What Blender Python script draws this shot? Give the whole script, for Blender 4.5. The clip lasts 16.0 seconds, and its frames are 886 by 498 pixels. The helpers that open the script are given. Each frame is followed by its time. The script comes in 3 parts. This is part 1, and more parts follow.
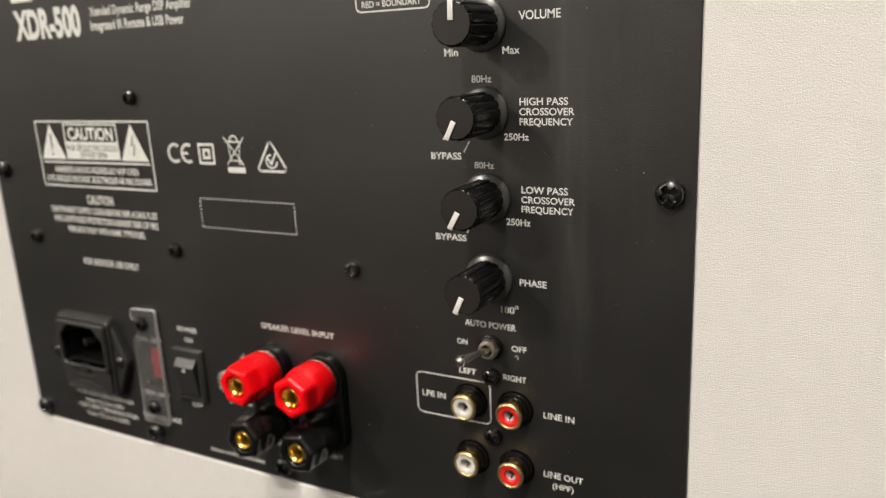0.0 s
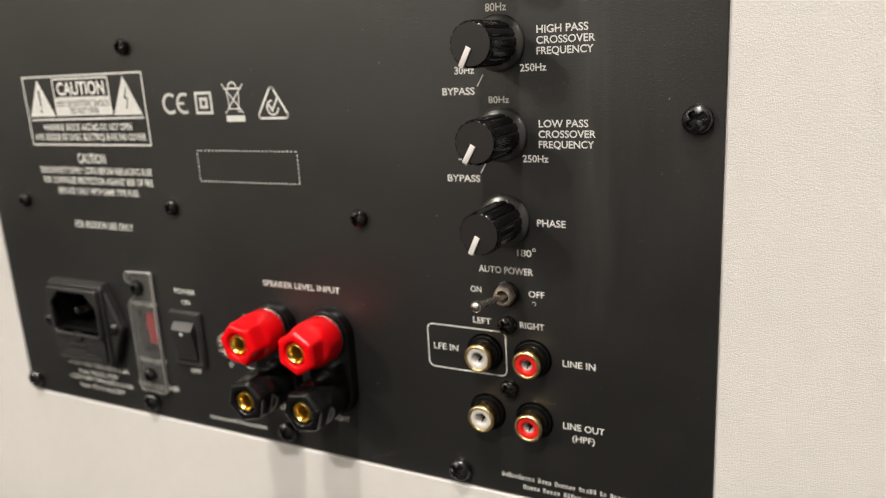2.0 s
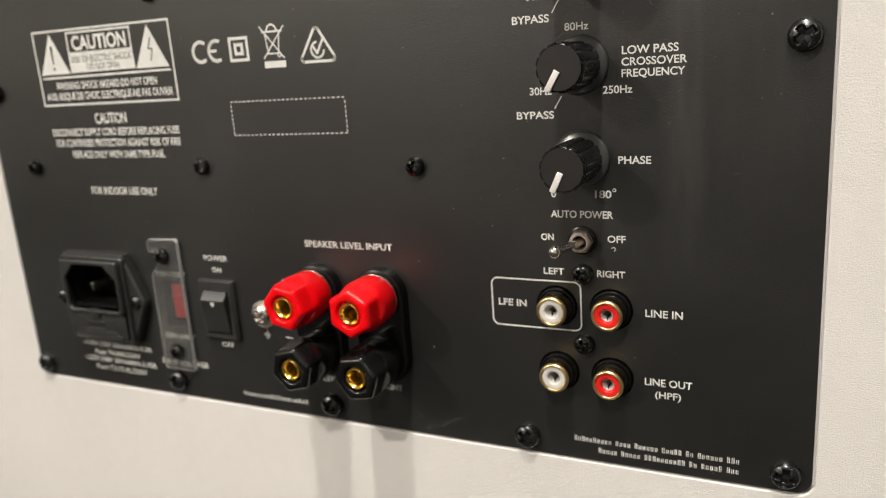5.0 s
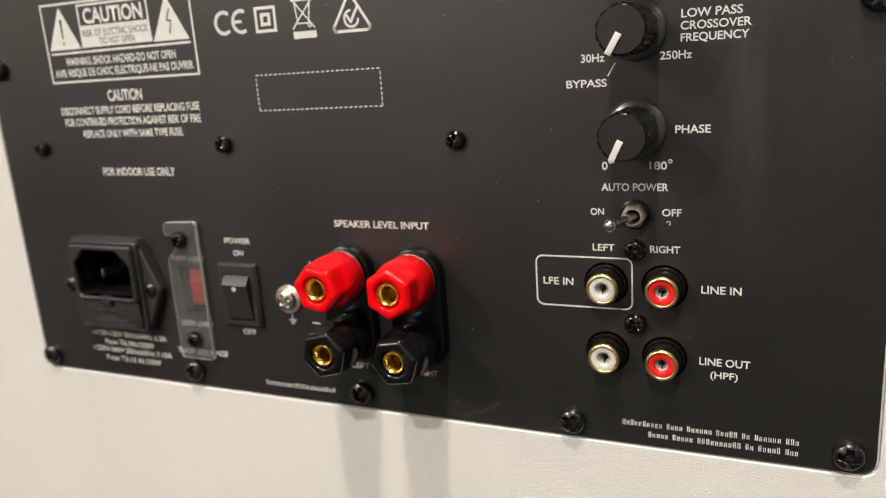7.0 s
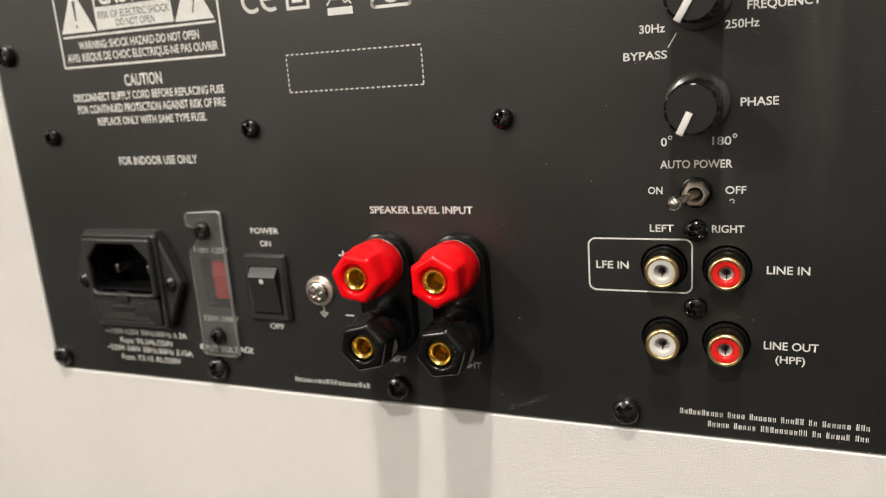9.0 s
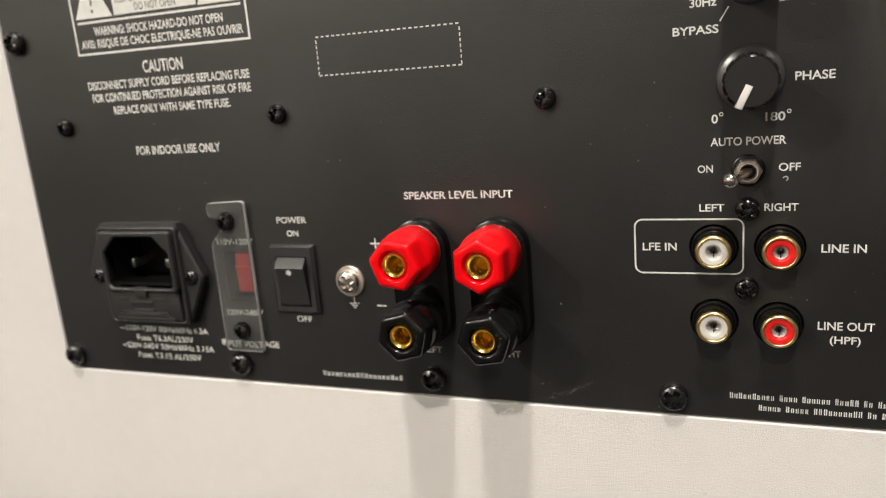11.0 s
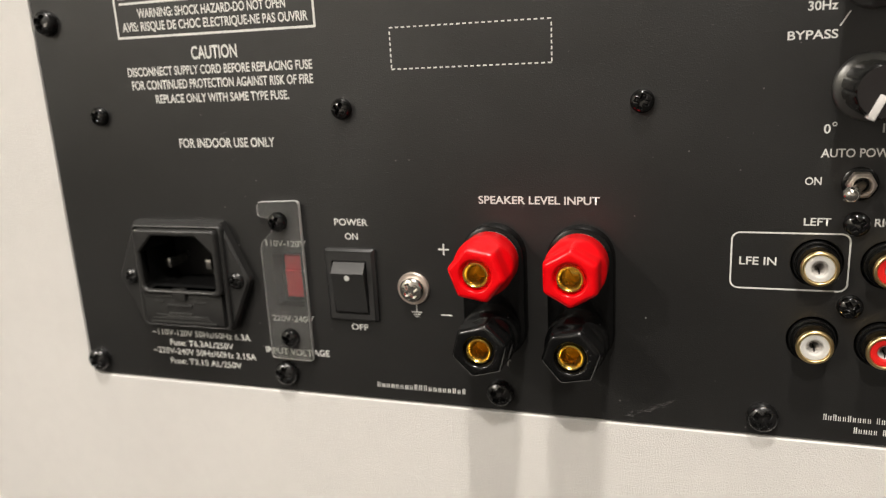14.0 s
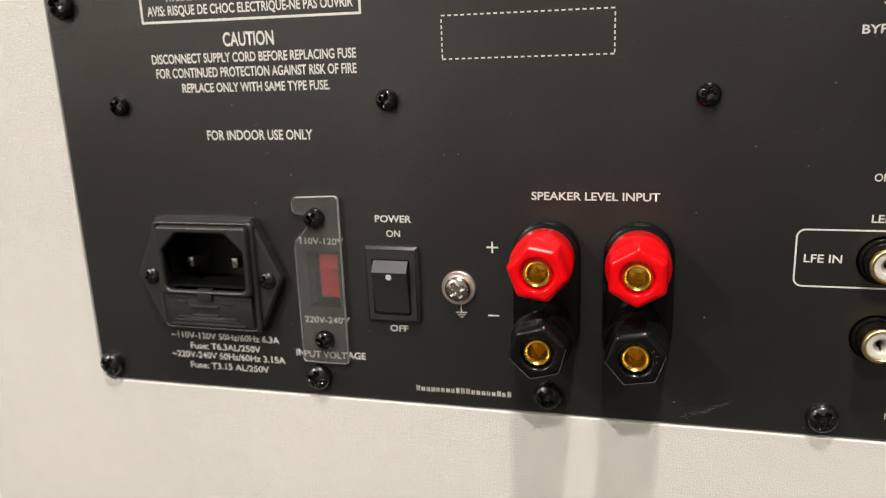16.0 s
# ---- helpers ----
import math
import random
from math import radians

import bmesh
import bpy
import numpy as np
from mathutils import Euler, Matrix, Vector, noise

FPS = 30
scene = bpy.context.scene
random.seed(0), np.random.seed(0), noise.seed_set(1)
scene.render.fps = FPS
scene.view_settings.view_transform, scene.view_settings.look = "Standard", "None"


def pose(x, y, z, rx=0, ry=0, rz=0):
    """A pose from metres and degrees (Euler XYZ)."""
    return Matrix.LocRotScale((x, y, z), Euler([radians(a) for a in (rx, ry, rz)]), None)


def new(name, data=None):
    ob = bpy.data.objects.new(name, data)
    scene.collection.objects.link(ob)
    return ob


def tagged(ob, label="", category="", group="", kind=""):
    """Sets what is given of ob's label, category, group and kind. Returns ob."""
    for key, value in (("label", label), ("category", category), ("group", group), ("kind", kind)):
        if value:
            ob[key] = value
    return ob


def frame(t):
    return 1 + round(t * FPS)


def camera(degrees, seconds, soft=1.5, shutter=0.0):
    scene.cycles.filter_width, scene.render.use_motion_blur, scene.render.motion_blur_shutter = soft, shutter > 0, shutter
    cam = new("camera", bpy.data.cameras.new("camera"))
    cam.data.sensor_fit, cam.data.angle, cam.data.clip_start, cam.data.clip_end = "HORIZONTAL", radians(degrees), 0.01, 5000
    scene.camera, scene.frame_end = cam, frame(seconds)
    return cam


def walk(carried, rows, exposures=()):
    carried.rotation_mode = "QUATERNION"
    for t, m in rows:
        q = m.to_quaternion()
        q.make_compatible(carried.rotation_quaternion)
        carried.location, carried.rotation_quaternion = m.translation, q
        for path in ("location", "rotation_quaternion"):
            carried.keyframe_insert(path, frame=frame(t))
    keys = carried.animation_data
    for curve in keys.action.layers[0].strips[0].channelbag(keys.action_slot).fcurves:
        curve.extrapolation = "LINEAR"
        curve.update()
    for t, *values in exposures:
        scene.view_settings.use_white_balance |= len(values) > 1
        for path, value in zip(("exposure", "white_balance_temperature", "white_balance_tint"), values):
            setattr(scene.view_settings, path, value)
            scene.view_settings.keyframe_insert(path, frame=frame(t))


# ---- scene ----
# camera: seconds, place, yaw, pitch, roll
cam = camera(59.3, 16.0, soft=1.15)
ROWS = [
    (0, 0.20032, -0.19281, 0.30617, 28.707, -14.519, -2.829),
    (0.5, 0.19779, -0.19234, 0.30058, 28.536, -14.592, -2.912),
    (1, 0.19724, -0.19184, 0.29655, 28.416, -14.508, -2.998),
    (1.5, 0.19532, -0.19139, 0.29217, 28.167, -14.445, -3.141),
    (2, 0.19082, -0.19118, 0.28808, 27.840, -14.457, -3.297),
    (2.5, 0.18604, -0.19125, 0.28438, 27.614, -14.431, -3.489),
    (3, 0.18102, -0.19176, 0.28205, 27.233, -14.385, -3.632),
    (3.5, 0.17610, -0.19192, 0.27967, 26.896, -14.333, -3.793),
    (4, 0.17153, -0.19102, 0.27561, 26.651, -14.178, -3.915),
    (6.5, 0.14785, -0.19242, 0.26541, 24.727, -14.254, -3.978),
    (7, 0.14303, -0.19183, 0.26297, 24.342, -14.192, -3.970),
    (7.5, 0.13780, -0.19180, 0.26068, 23.942, -14.162, -4.004),
    (8, 0.13401, -0.19162, 0.25879, 23.708, -14.011, -4.060),
    (8.5, 0.12897, -0.19131, 0.25743, 23.256, -13.993, -4.198),
    (9, 0.12338, -0.19087, 0.25682, 22.834, -13.973, -4.392),
    (11.5, 0.10042, -0.19243, 0.25145, 20.881, -13.883, -4.705),
    (12, 0.09272, -0.19167, 0.25222, 20.531, -14.128, -4.437),
    (12.5, 0.08720, -0.19082, 0.25325, 20.221, -14.301, -4.092),
    (13, 0.08513, -0.18988, 0.25336, 19.814, -14.477, -3.708),
    (13.5, 0.07880, -0.19030, 0.25506, 19.062, -14.534, -3.321),
    (14, 0.07469, -0.18940, 0.25458, 18.471, -14.537, -3.018),
    (14.5, 0.06981, -0.18863, 0.25268, 17.626, -14.467, -2.713),
    (15, 0.06342, -0.18876, 0.25312, 16.861, -14.588, -2.542),
    (15.5, 0.05674, -0.18903, 0.25313, 15.947, -14.576, -2.326),
    (16, 0.04929, -0.18880, 0.25330, 15.046, -14.747, -2.165),
]
EXPOSURE = [(0.0, 0.27), (4.0, 0.31), (9.0, 0.32), (12.0, 0.31), (16.0, 0.28)]
walk(cam, [(t, pose(x, y, z, 90 + pitch, 0, yaw) @ pose(0, 0, 0, 0, 0, roll)) for t, x, y, z, yaw, pitch, roll in ROWS], EXPOSURE)
cam.data.dof.use_dof = True
cam.data.dof.focus_distance = 0.182
cam.data.dof.aperture_fstop = 14.5

# ---------------------------------------------------------------- light
world = bpy.data.worlds.new("room_air")
scene.world = world
world.use_nodes = True
world.node_tree.nodes["Background"].inputs[0].default_value = (1.0, 0.92, 0.84, 1)
world.node_tree.nodes["Background"].inputs[1].default_value = 0.005


def downlight(x, y, watts, size, z=2.447):
    lamp = bpy.data.lights.new("downlight_lamp", "AREA")
    lamp.shape, lamp.size, lamp.energy = "DISK", size, watts
    lamp.color = (1.0, 0.935, 0.86)
    ob = new("downlight_lamp", lamp)
    ob.matrix_world = pose(x, y, z, 0, 0, 0)
    return ob


downlight(0.15, -0.78, 36, 0.14)
downlight(0.16, -1.88, 44, 0.12)
downlight(-2.55, -3.3, 100, 0.13)
downlight(2.3, -2.4, 12, 0.13)

# ---------------------------------------------------------------- materials


def material(name, color, rough=0.5, metal=0.0, grain=None, bump=None, mottled=0.0, mottle_scale=40.0, speck=0.0, coat=0.0, rough_var=0.0, shine=0.5, warp=0.0, detail=3.0, pits=0.0):
    """Principled material with colour mottling, fine relief and dust specks. Scales are per metre."""
    m = bpy.data.materials.new(name)
    m.use_nodes = True
    nt = m.node_tree
    b = nt.nodes["Principled BSDF"]
    b.inputs["Base Color"].default_value = (*color, 1)
    b.inputs["Roughness"].default_value = rough
    b.inputs["Metallic"].default_value = metal
    b.inputs["Specular IOR Level"].default_value = shine
    b.inputs["Coat Weight"].default_value = coat
    tc = nt.nodes.new("ShaderNodeTexCoord")
    link = nt.links.new

    def noise_node(scale, detail=4.0, roughness=0.55):
        n = nt.nodes.new("ShaderNodeTexNoise")
        n.inputs["Scale"].default_value, n.inputs["Detail"].default_value, n.inputs["Roughness"].default_value = scale, detail, roughness
        link(tc.outputs["Object"], n.inputs["Vector"])
        return n

    col = None
    if mottled:
        n1, n2 = noise_node(mottle_scale, 5), noise_node(mottle_scale * 14, 3)
        mixed = nt.nodes.new("ShaderNodeMath")
        mixed.operation = "MULTIPLY_ADD"
        link(n2.outputs["Fac"], mixed.inputs[0])
        mixed.inputs[1].default_value = 0.5
        link(n1.outputs["Fac"], mixed.inputs[2])
        ramp = nt.nodes.new("ShaderNodeMapRange")
        link(mixed.outputs[0], ramp.inputs["Value"])
        ramp.inputs["From Min"].default_value, ramp.inputs["From Max"].default_value = 0.5, 1.0
        ramp.inputs["To Min"].default_value, ramp.inputs["To Max"].default_value = 1 - mottled, 1 + mottled
        mul = nt.nodes.new("ShaderNodeVectorMath")
        mul.operation = "SCALE"
        mul.inputs[0].default_value = color
        link(ramp.outputs[0], mul.inputs["Scale"])
        col = mul.outputs[0]
    if rough_var:
        n3 = noise_node(mottle_scale * 0.6, 6)
        rr = nt.nodes.new("ShaderNodeMapRange")
        link(n3.outputs["Fac"], rr.inputs["Value"])
        rr.inputs["From Min"].default_value, rr.inputs["From Max"].default_value = 0.3, 0.7
        rr.inputs["To Min"].default_value, rr.inputs["To Max"].default_value = rough - rough_var, rough + rough_var
        link(rr.outputs[0], b.inputs["Roughness"])
    if speck:
        v = nt.nodes.new("ShaderNodeTexVoronoi")
        v.inputs["Scale"].default_value = speck
        link(tc.outputs["Object"], v.inputs["Vector"])
        near = nt.nodes.new("ShaderNodeMath")
        near.operation = "LESS_THAN"
        link(v.outputs["Distance"], near.inputs[0])
        near.inputs[1].default_value = 0.055
        some = nt.nodes.new("ShaderNodeSeparateColor")
        link(v.outputs["Color"], some.inputs[0])
        rare = nt.nodes.new("ShaderNodeMath")
        rare.operation = "GREATER_THAN"
        link(some.outputs[0], rare.inputs[0])
        rare.inputs[1].default_value = 0.80
        both = nt.nodes.new("ShaderNodeMath")
        both.operation = "MULTIPLY"
        link(near.outputs[0], both.inputs[0])
        link(rare.outputs[0], both.inputs[1])
        mix = nt.nodes.new("ShaderNodeMix")
        mix.data_type = "RGBA"
        link(both.outputs[0], mix.inputs["Factor"])
        if col:
            link(col, mix.inputs["A"])
        else:
            mix.inputs["A"].default_value = (*color, 1)
        mix.inputs["B"].default_value = (0.16, 0.15, 0.14, 1)
        col = mix.outputs["Result"]
    if col:
        link(col, b.inputs["Base Color"])
    if grain:
        n4 = noise_node(grain, detail, 0.6)
        n4.inputs["Distortion"].default_value = warp
        bp = nt.nodes.new("ShaderNodeBump")
        bp.inputs["Strength"].default_value = bump[0]
        bp.inputs["Distance"].default_value = bump[1]
        height = n4.outputs["Fac"]
        if pits:
            n5 = noise_node(grain * 0.7, 1.0, 0.5)
            cut = nt.nodes.new("ShaderNodeMapRange")
            link(n5.outputs["Fac"], cut.inputs["Value"])
            cut.inputs["From Min"].default_value, cut.inputs["From Max"].default_value = 0.56, 0.72
            cut.inputs["To Max"].default_value = pits
            total = nt.nodes.new("ShaderNodeMath")
            link(height, total.inputs[0])
            link(cut.outputs[0], total.inputs[1])
            height = total.outputs[0]
            patch = nt.nodes.new("ShaderNodeMapRange")
            link(noise_node(22, 2.0, 0.5).outputs["Fac"], patch.inputs["Value"])
            patch.inputs["From Min"].default_value, patch.inputs["From Max"].default_value = 0.35, 0.65
            patch.inputs["To Min"].default_value, patch.inputs["To Max"].default_value = bump[0] * 0.55, bump[0] * 1.35
            link(patch.outputs[0], bp.inputs["Strength"])
        link(height, bp.inputs["Height"])
        link(bp.outputs[0], b.inputs["Normal"])
    return m


M_PANEL = material("black_powder_coat", (0.0112, 0.0110, 0.0104), 0.40, grain=2800, bump=(0.46, 0.00013), pits=0.4, mottled=0.18, mottle_scale=30, speck=260, rough_var=0.06, shine=0.85)
M_VINYL = material("white_textured_vinyl", (0.80, 0.775, 0.74), 0.42, grain=2700, bump=(0.8, 0.00025), mottled=0.03, mottle_scale=14, warp=0.5, detail=1.6)
M_PRINT = material("white_screen_print", (0.74, 0.74, 0.70), 0.55, mottled=0.08, mottle_scale=300)
M_DIMPRINT = material("grey_screen_print", (0.40, 0.42, 0.39), 0.55, mottled=0.06, mottle_scale=300)
M_SCUFF = material("scuffed_paint", (0.17, 0.165, 0.16), 0.6, mottled=0.3, mottle_scale=600)
M_PLASTIC = material("black_plastic", (0.005, 0.005, 0.005), 0.24, grain=2600, bump=(0.12, 0.00005), mottled=0.15, mottle_scale=90)
M_MATTE = material("matte_black_plastic", (0.025, 0.0246, 0.0237), 0.38, grain=2400, bump=(0.2, 0.00008), mottled=0.12, mottle_scale=120, shine=0.75)
M_KNOB = material("satin_knob_plastic", (0.004, 0.004, 0.004), 0.22, mottled=0.12, mottle_scale=150, shine=0.55)
M_SKIRT = material("satin_grey_black_plastic", (0.10, 0.10, 0.096), 0.28, metal=0.5, mottled=0.15, mottle_scale=200, shine=1.0)
M_KNOBFACE = material("satin_knob_face", (0.012, 0.0095, 0.009), 0.50, mottled=0.08, mottle_scale=200)
M_GLOSS = material("glossy_black_plastic", (0.003, 0.003, 0.003), 0.20, mottled=0.2, mottle_scale=120, rough_var=0.05, shine=0.5)
M_POST = material("worn_black_plastic", (0.004, 0.004, 0.004), 0.23, grain=900, bump=(0.15, 0.0001), mottled=0.2, mottle_scale=120, rough_var=0.06, shine=0.6)
M_RED = material("glossy_red_plastic", (0.86, 0.002, 0.006), 0.22, mottled=0.06, mottle_scale=60, rough_var=0.06, shine=0.35)
M_REDMAT = material("red_slider_plastic", (0.55, 0.015, 0.02), 0.45, mottled=0.08, mottle_scale=150)
M_REDJACK = material("red_jack_insert", (0.72, 0.018, 0.015), 0.30, mottled=0.05, mottle_scale=150)
M_WHITEJACK = material("white_jack_insert", (0.66, 0.64, 0.60), 0.35, mottled=0.04, mottle_scale=150)
M_GOLD = material("gold_plating", (0.90, 0.69, 0.34), 0.30, metal=1.0, mottled=0.10, mottle_scale=200, rough_var=0.08)
M_BARREL = material("polished_gold_plating", (0.62, 0.42, 0.16), 0.12, metal=1.0, mottled=0.10, mottle_scale=200, rough_var=0.05)
M_BRASS = material("gold_plated_brass", (0.95, 0.68, 0.17), 0.30, metal=1.0, mottled=0.10, mottle_scale=200, rough_var=0.06)
M_CHROME = material("nickel_plating", (0.70, 0.68, 0.64), 0.24, metal=1.0, mottled=0.08, mottle_scale=300, rough_var=0.06)
M_WASHER = material("zinc_washer", (0.88, 0.77, 0.69), 0.46, metal=1.0, mottled=0.1, mottle_scale=300, rough_var=0.08)
M_SATINSCREW = material("satin_black_steel", (0.006, 0.006, 0.006), 0.27, shine=0.9, mottled=0.25, mottle_scale=400, rough_var=0.05)
M_SCREW = material("black_oxide_steel", (0.003, 0.003, 0.003), 0.10, metal=0.0, shine=1.0, mottled=0.25, mottle_scale=400, rough_var=0.08)
M_BRIGHT = material("bright_nickel", (0.84, 0.80, 0.74), 0.2, metal=1.0, mottled=0.06, mottle_scale=300, rough_var=0.04)
M_ROCKER = material("satin_rocker_plastic", (0.018, 0.0178, 0.0175), 0.44, grain=2600, bump=(0.1, 0.00005), mottled=0.1, mottle_scale=120, shine=1.0)
M_CHIP = material("bare_chipped_edge", (0.22, 0.21, 0.20), 0.5, mottled=0.2, mottle_scale=900)
M_SLEEVE = material("pale_contact_sleeve", (0.46, 0.43, 0.40), 0.35, mottled=0.15, mottle_scale=500)
M_POINTER = material("white_pointer_plastic", (0.80, 0.77, 0.74), 0.4, mottled=0.03, mottle_scale=300)
M_DARK = material("dark_cavity_plastic", (0.0018, 0.0018, 0.0018), 0.55, mottled=0.1, mottle_scale=150)
# tones of the unseen room surfaces, set for bounce, fill and panel reflections
M_WALL = material("unseen_warm_wall", (0.46, 0.437, 0.40), 0.85, grain=300, bump=(0.15, 0.0006), mottled=0.04, mottle_scale=1.5)
M_CEIL = material("unseen_ceiling", (0.34, 0.33, 0.31), 0.9, grain=200, bump=(0.15, 0.0006), mottled=0.03, mottle_scale=1.5)
M_PALEWALL = material("unseen_pale_wall", (0.64, 0.63, 0.565), 0.85, grain=300, bump=(0.15, 0.0006), mottled=0.04, mottle_scale=1.5)
M_DIMWALL = material("unseen_dim_wall", (0.11, 0.10, 0.092), 0.85, grain=300, bump=(0.15, 0.0006), mottled=0.04, mottle_scale=1.5)
M_FLOOR = material("unseen_dark_floor", (0.018, 0.016, 0.0145), 0.95, grain=420, bump=(0.8, 0.003), mottled=0.2, mottle_scale=3)
M_RUBBER = material("rubber_foot", (0.02, 0.02, 0.02), 0.7, mottled=0.1, mottle_scale=80)


def pale_streak(m, x, width, z_low, z_high, tone):
    """Mixes a pale upright band into a painted sheet's colour, broken up along its length."""
    nt = m.node_tree
    link = nt.links.new
    b = nt.nodes["Principled BSDF"]
    tc = nt.nodes.new("ShaderNodeTexCoord")
    xyz = nt.nodes.new("ShaderNodeSeparateXYZ")
    link(tc.outputs["Object"], xyz.inputs[0])

    def ramp(source, a, b0, lo=0.0, hi=1.0):
        r = nt.nodes.new("ShaderNodeMapRange")
        r.interpolation_type = "SMOOTHSTEP"
        link(source, r.inputs["Value"])
        for key, v in (("From Min", a), ("From Max", b0), ("To Min", lo), ("To Max", hi)):
            r.inputs[key].default_value = v
        return r.outputs[0]

    def times(p, q):
        r = nt.nodes.new("ShaderNodeMath")
        r.operation = "MULTIPLY"
        link(p, r.inputs[0])
        link(q, r.inputs[1])
        return r.outputs[0]

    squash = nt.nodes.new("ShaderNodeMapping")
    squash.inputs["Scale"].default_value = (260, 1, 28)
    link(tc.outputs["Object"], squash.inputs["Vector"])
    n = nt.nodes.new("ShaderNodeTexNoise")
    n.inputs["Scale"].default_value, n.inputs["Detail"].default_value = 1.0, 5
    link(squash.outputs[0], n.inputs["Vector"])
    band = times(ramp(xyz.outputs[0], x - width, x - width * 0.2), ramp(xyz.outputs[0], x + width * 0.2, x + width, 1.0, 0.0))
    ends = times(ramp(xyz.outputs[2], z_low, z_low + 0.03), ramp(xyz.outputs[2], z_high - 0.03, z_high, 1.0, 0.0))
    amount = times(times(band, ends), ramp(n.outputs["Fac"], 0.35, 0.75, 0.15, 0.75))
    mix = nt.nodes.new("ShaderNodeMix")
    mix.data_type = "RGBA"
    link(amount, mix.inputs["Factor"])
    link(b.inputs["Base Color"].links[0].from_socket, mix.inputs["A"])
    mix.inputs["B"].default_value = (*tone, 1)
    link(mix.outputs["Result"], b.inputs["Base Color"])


# narrow wiped streak just right of the knob lettering
pale_streak(M_PANEL, 0.1345, 0.0065, -0.055, 0.10, (0.042, 0.042, 0.039))
# wide, fainter lightening of the base colour towards the right edge
pale_streak(M_PANEL, 0.1490, 0.0200, -0.045, 0.13, (0.021, 0.0212, 0.0195))


def clear_plastic(name, rough, haze_low, haze_high):
    m = bpy.data.materials.new(name)
    m.use_nodes = True
    nt = m.node_tree
    b = nt.nodes["Principled BSDF"]
    b.inputs["Base Color"].default_value = (0.96, 0.97, 0.96, 1)
    b.inputs["Roughness"].default_value = rough
    b.inputs["IOR"].default_value = 1.45
    b.inputs["Transmission Weight"].default_value = 1.0
    haze = nt.nodes.new("ShaderNodeBsdfDiffuse")
    haze.inputs[0].default_value = (0.75, 0.74, 0.72, 1)
    mix = nt.nodes.new("ShaderNodeMixShader")
    tc = nt.nodes.new("ShaderNodeTexCoord")
    n = nt.nodes.new("ShaderNodeTexNoise")
    n.inputs["Scale"].default_value, n.inputs["Detail"].default_value = 130, 6
    nt.links.new(tc.outputs["Object"], n.inputs["Vector"])
    rng = nt.nodes.new("ShaderNodeMapRange")
    rng.inputs["To Min"].default_value, rng.inputs["To Max"].default_value = haze_low, haze_high
    nt.links.new(n.outputs["Fac"], rng.inputs["Value"])
    nt.links.new(rng.outputs[0], mix.inputs[0])
    nt.links.new(b.outputs[0], mix.inputs[1])
    nt.links.new(haze.outputs[0], mix.inputs[2])
    nt.links.new(mix.outputs[0], nt.nodes["Material Output"].inputs[0])
    return m


M_CLEAR = clear_plastic("clear_polycarbonate", 0.025, 0.02, 0.10)
M_CUT = clear_plastic("frosted_cut_edge", 0.25, 0.45, 0.75)

# ---------------------------------------------------------------- builders
S = 0.00107          # metres to one panel unit; x to the right, z up, h out of the panel
ZO = 0.260           # height of the panel's origin over the floor


def mesh_of(name, bm, mat, sharp=35):
    bmesh.ops.recalc_face_normals(bm, faces=bm.faces)
    me = bpy.data.meshes.new(name)
    bm.to_mesh(me)
    bm.free()
    me.materials.append(mat)
    for p in me.polygons:
        p.use_smooth = True
    me.set_sharp_from_angle(angle=radians(sharp))
    return me


def part(name, bm, mat, parent, label="", at=(0, 0, 0), turn=0.0, sharp=35):
    """Links a bmesh (or a finished mesh) as one part under a thing. at: x, h, z on the panel; turn: degrees about the outward axis."""
    me = bm if isinstance(bm, bpy.types.Mesh) else mesh_of(name, bm, mat, sharp)
    ob = new(name, me)
    ob.parent = parent
    ob.matrix_local = pose(at[0] * S, -at[1] * S, at[2] * S, 0, -turn, 0)
    if label:
        tagged(ob, label)
    return ob


def lathe(profile, segs=48, bm=None, closed=False):
    """Revolves (r, h) round the outward axis."""
    bm = bm or bmesh.new()
    rings = []
    for r, h in profile:
        if r < 1e-6:
            rings.append([bm.verts.new((0, -h * S, 0))])
        else:
            rings.append([bm.verts.new((r * S * math.cos(2 * math.pi * k / segs), -h * S, r * S * math.sin(2 * math.pi * k / segs))) for k in range(segs)])
    pairs = list(zip(rings, rings[1:])) + ([(rings[-1], rings[0])] if closed else [])
    for a, b in pairs:
        for k in range(segs):
            q = [a[k % len(a)], a[(k + 1) % len(a)], b[(k + 1) % len(b)], b[k % len(b)]]
            q = list(dict.fromkeys(q))
            if len(q) > 2:
                bm.faces.new(q)
    return bm


def loft(loops, cap_first=False, cap_last=True, bm=None):
    """Joins loops of (x, h, z) with the same count."""
    bm = bm or bmesh.new()
    rings = [[bm.verts.new((x * S, -h * S, z * S)) for x, h, z in lp] for lp in loops]
    n = len(rings[0])
    for a, b in zip(rings, rings[1:]):
        for k in range(n):
            bm.faces.new((a[k], a[(k + 1) % n], b[(k + 1) % n], b[k]))
    if cap_first:
        bm.faces.new(rings[0])
    if cap_last:
        bm.faces.new(rings[-1])
    return bm


def inset_poly(poly, d):
    """A convex polygon of (x, z), counter-clockwise, moved inwards by d."""
    out, n = [], len(poly)
    for k in range(n):
        p, q, r = Vector(poly[k - 1]), Vector(poly[k]), Vector(poly[(k + 1) % n])
        a, b = (q - p).normalized(), (r - q).normalized()
        na, nb = Vector((-a.y, a.x)), Vector((-b.y, b.x))
        m = na + nb
        out.append(tuple(q + m * (d / max(0.3, m.dot(na)))))
    return out


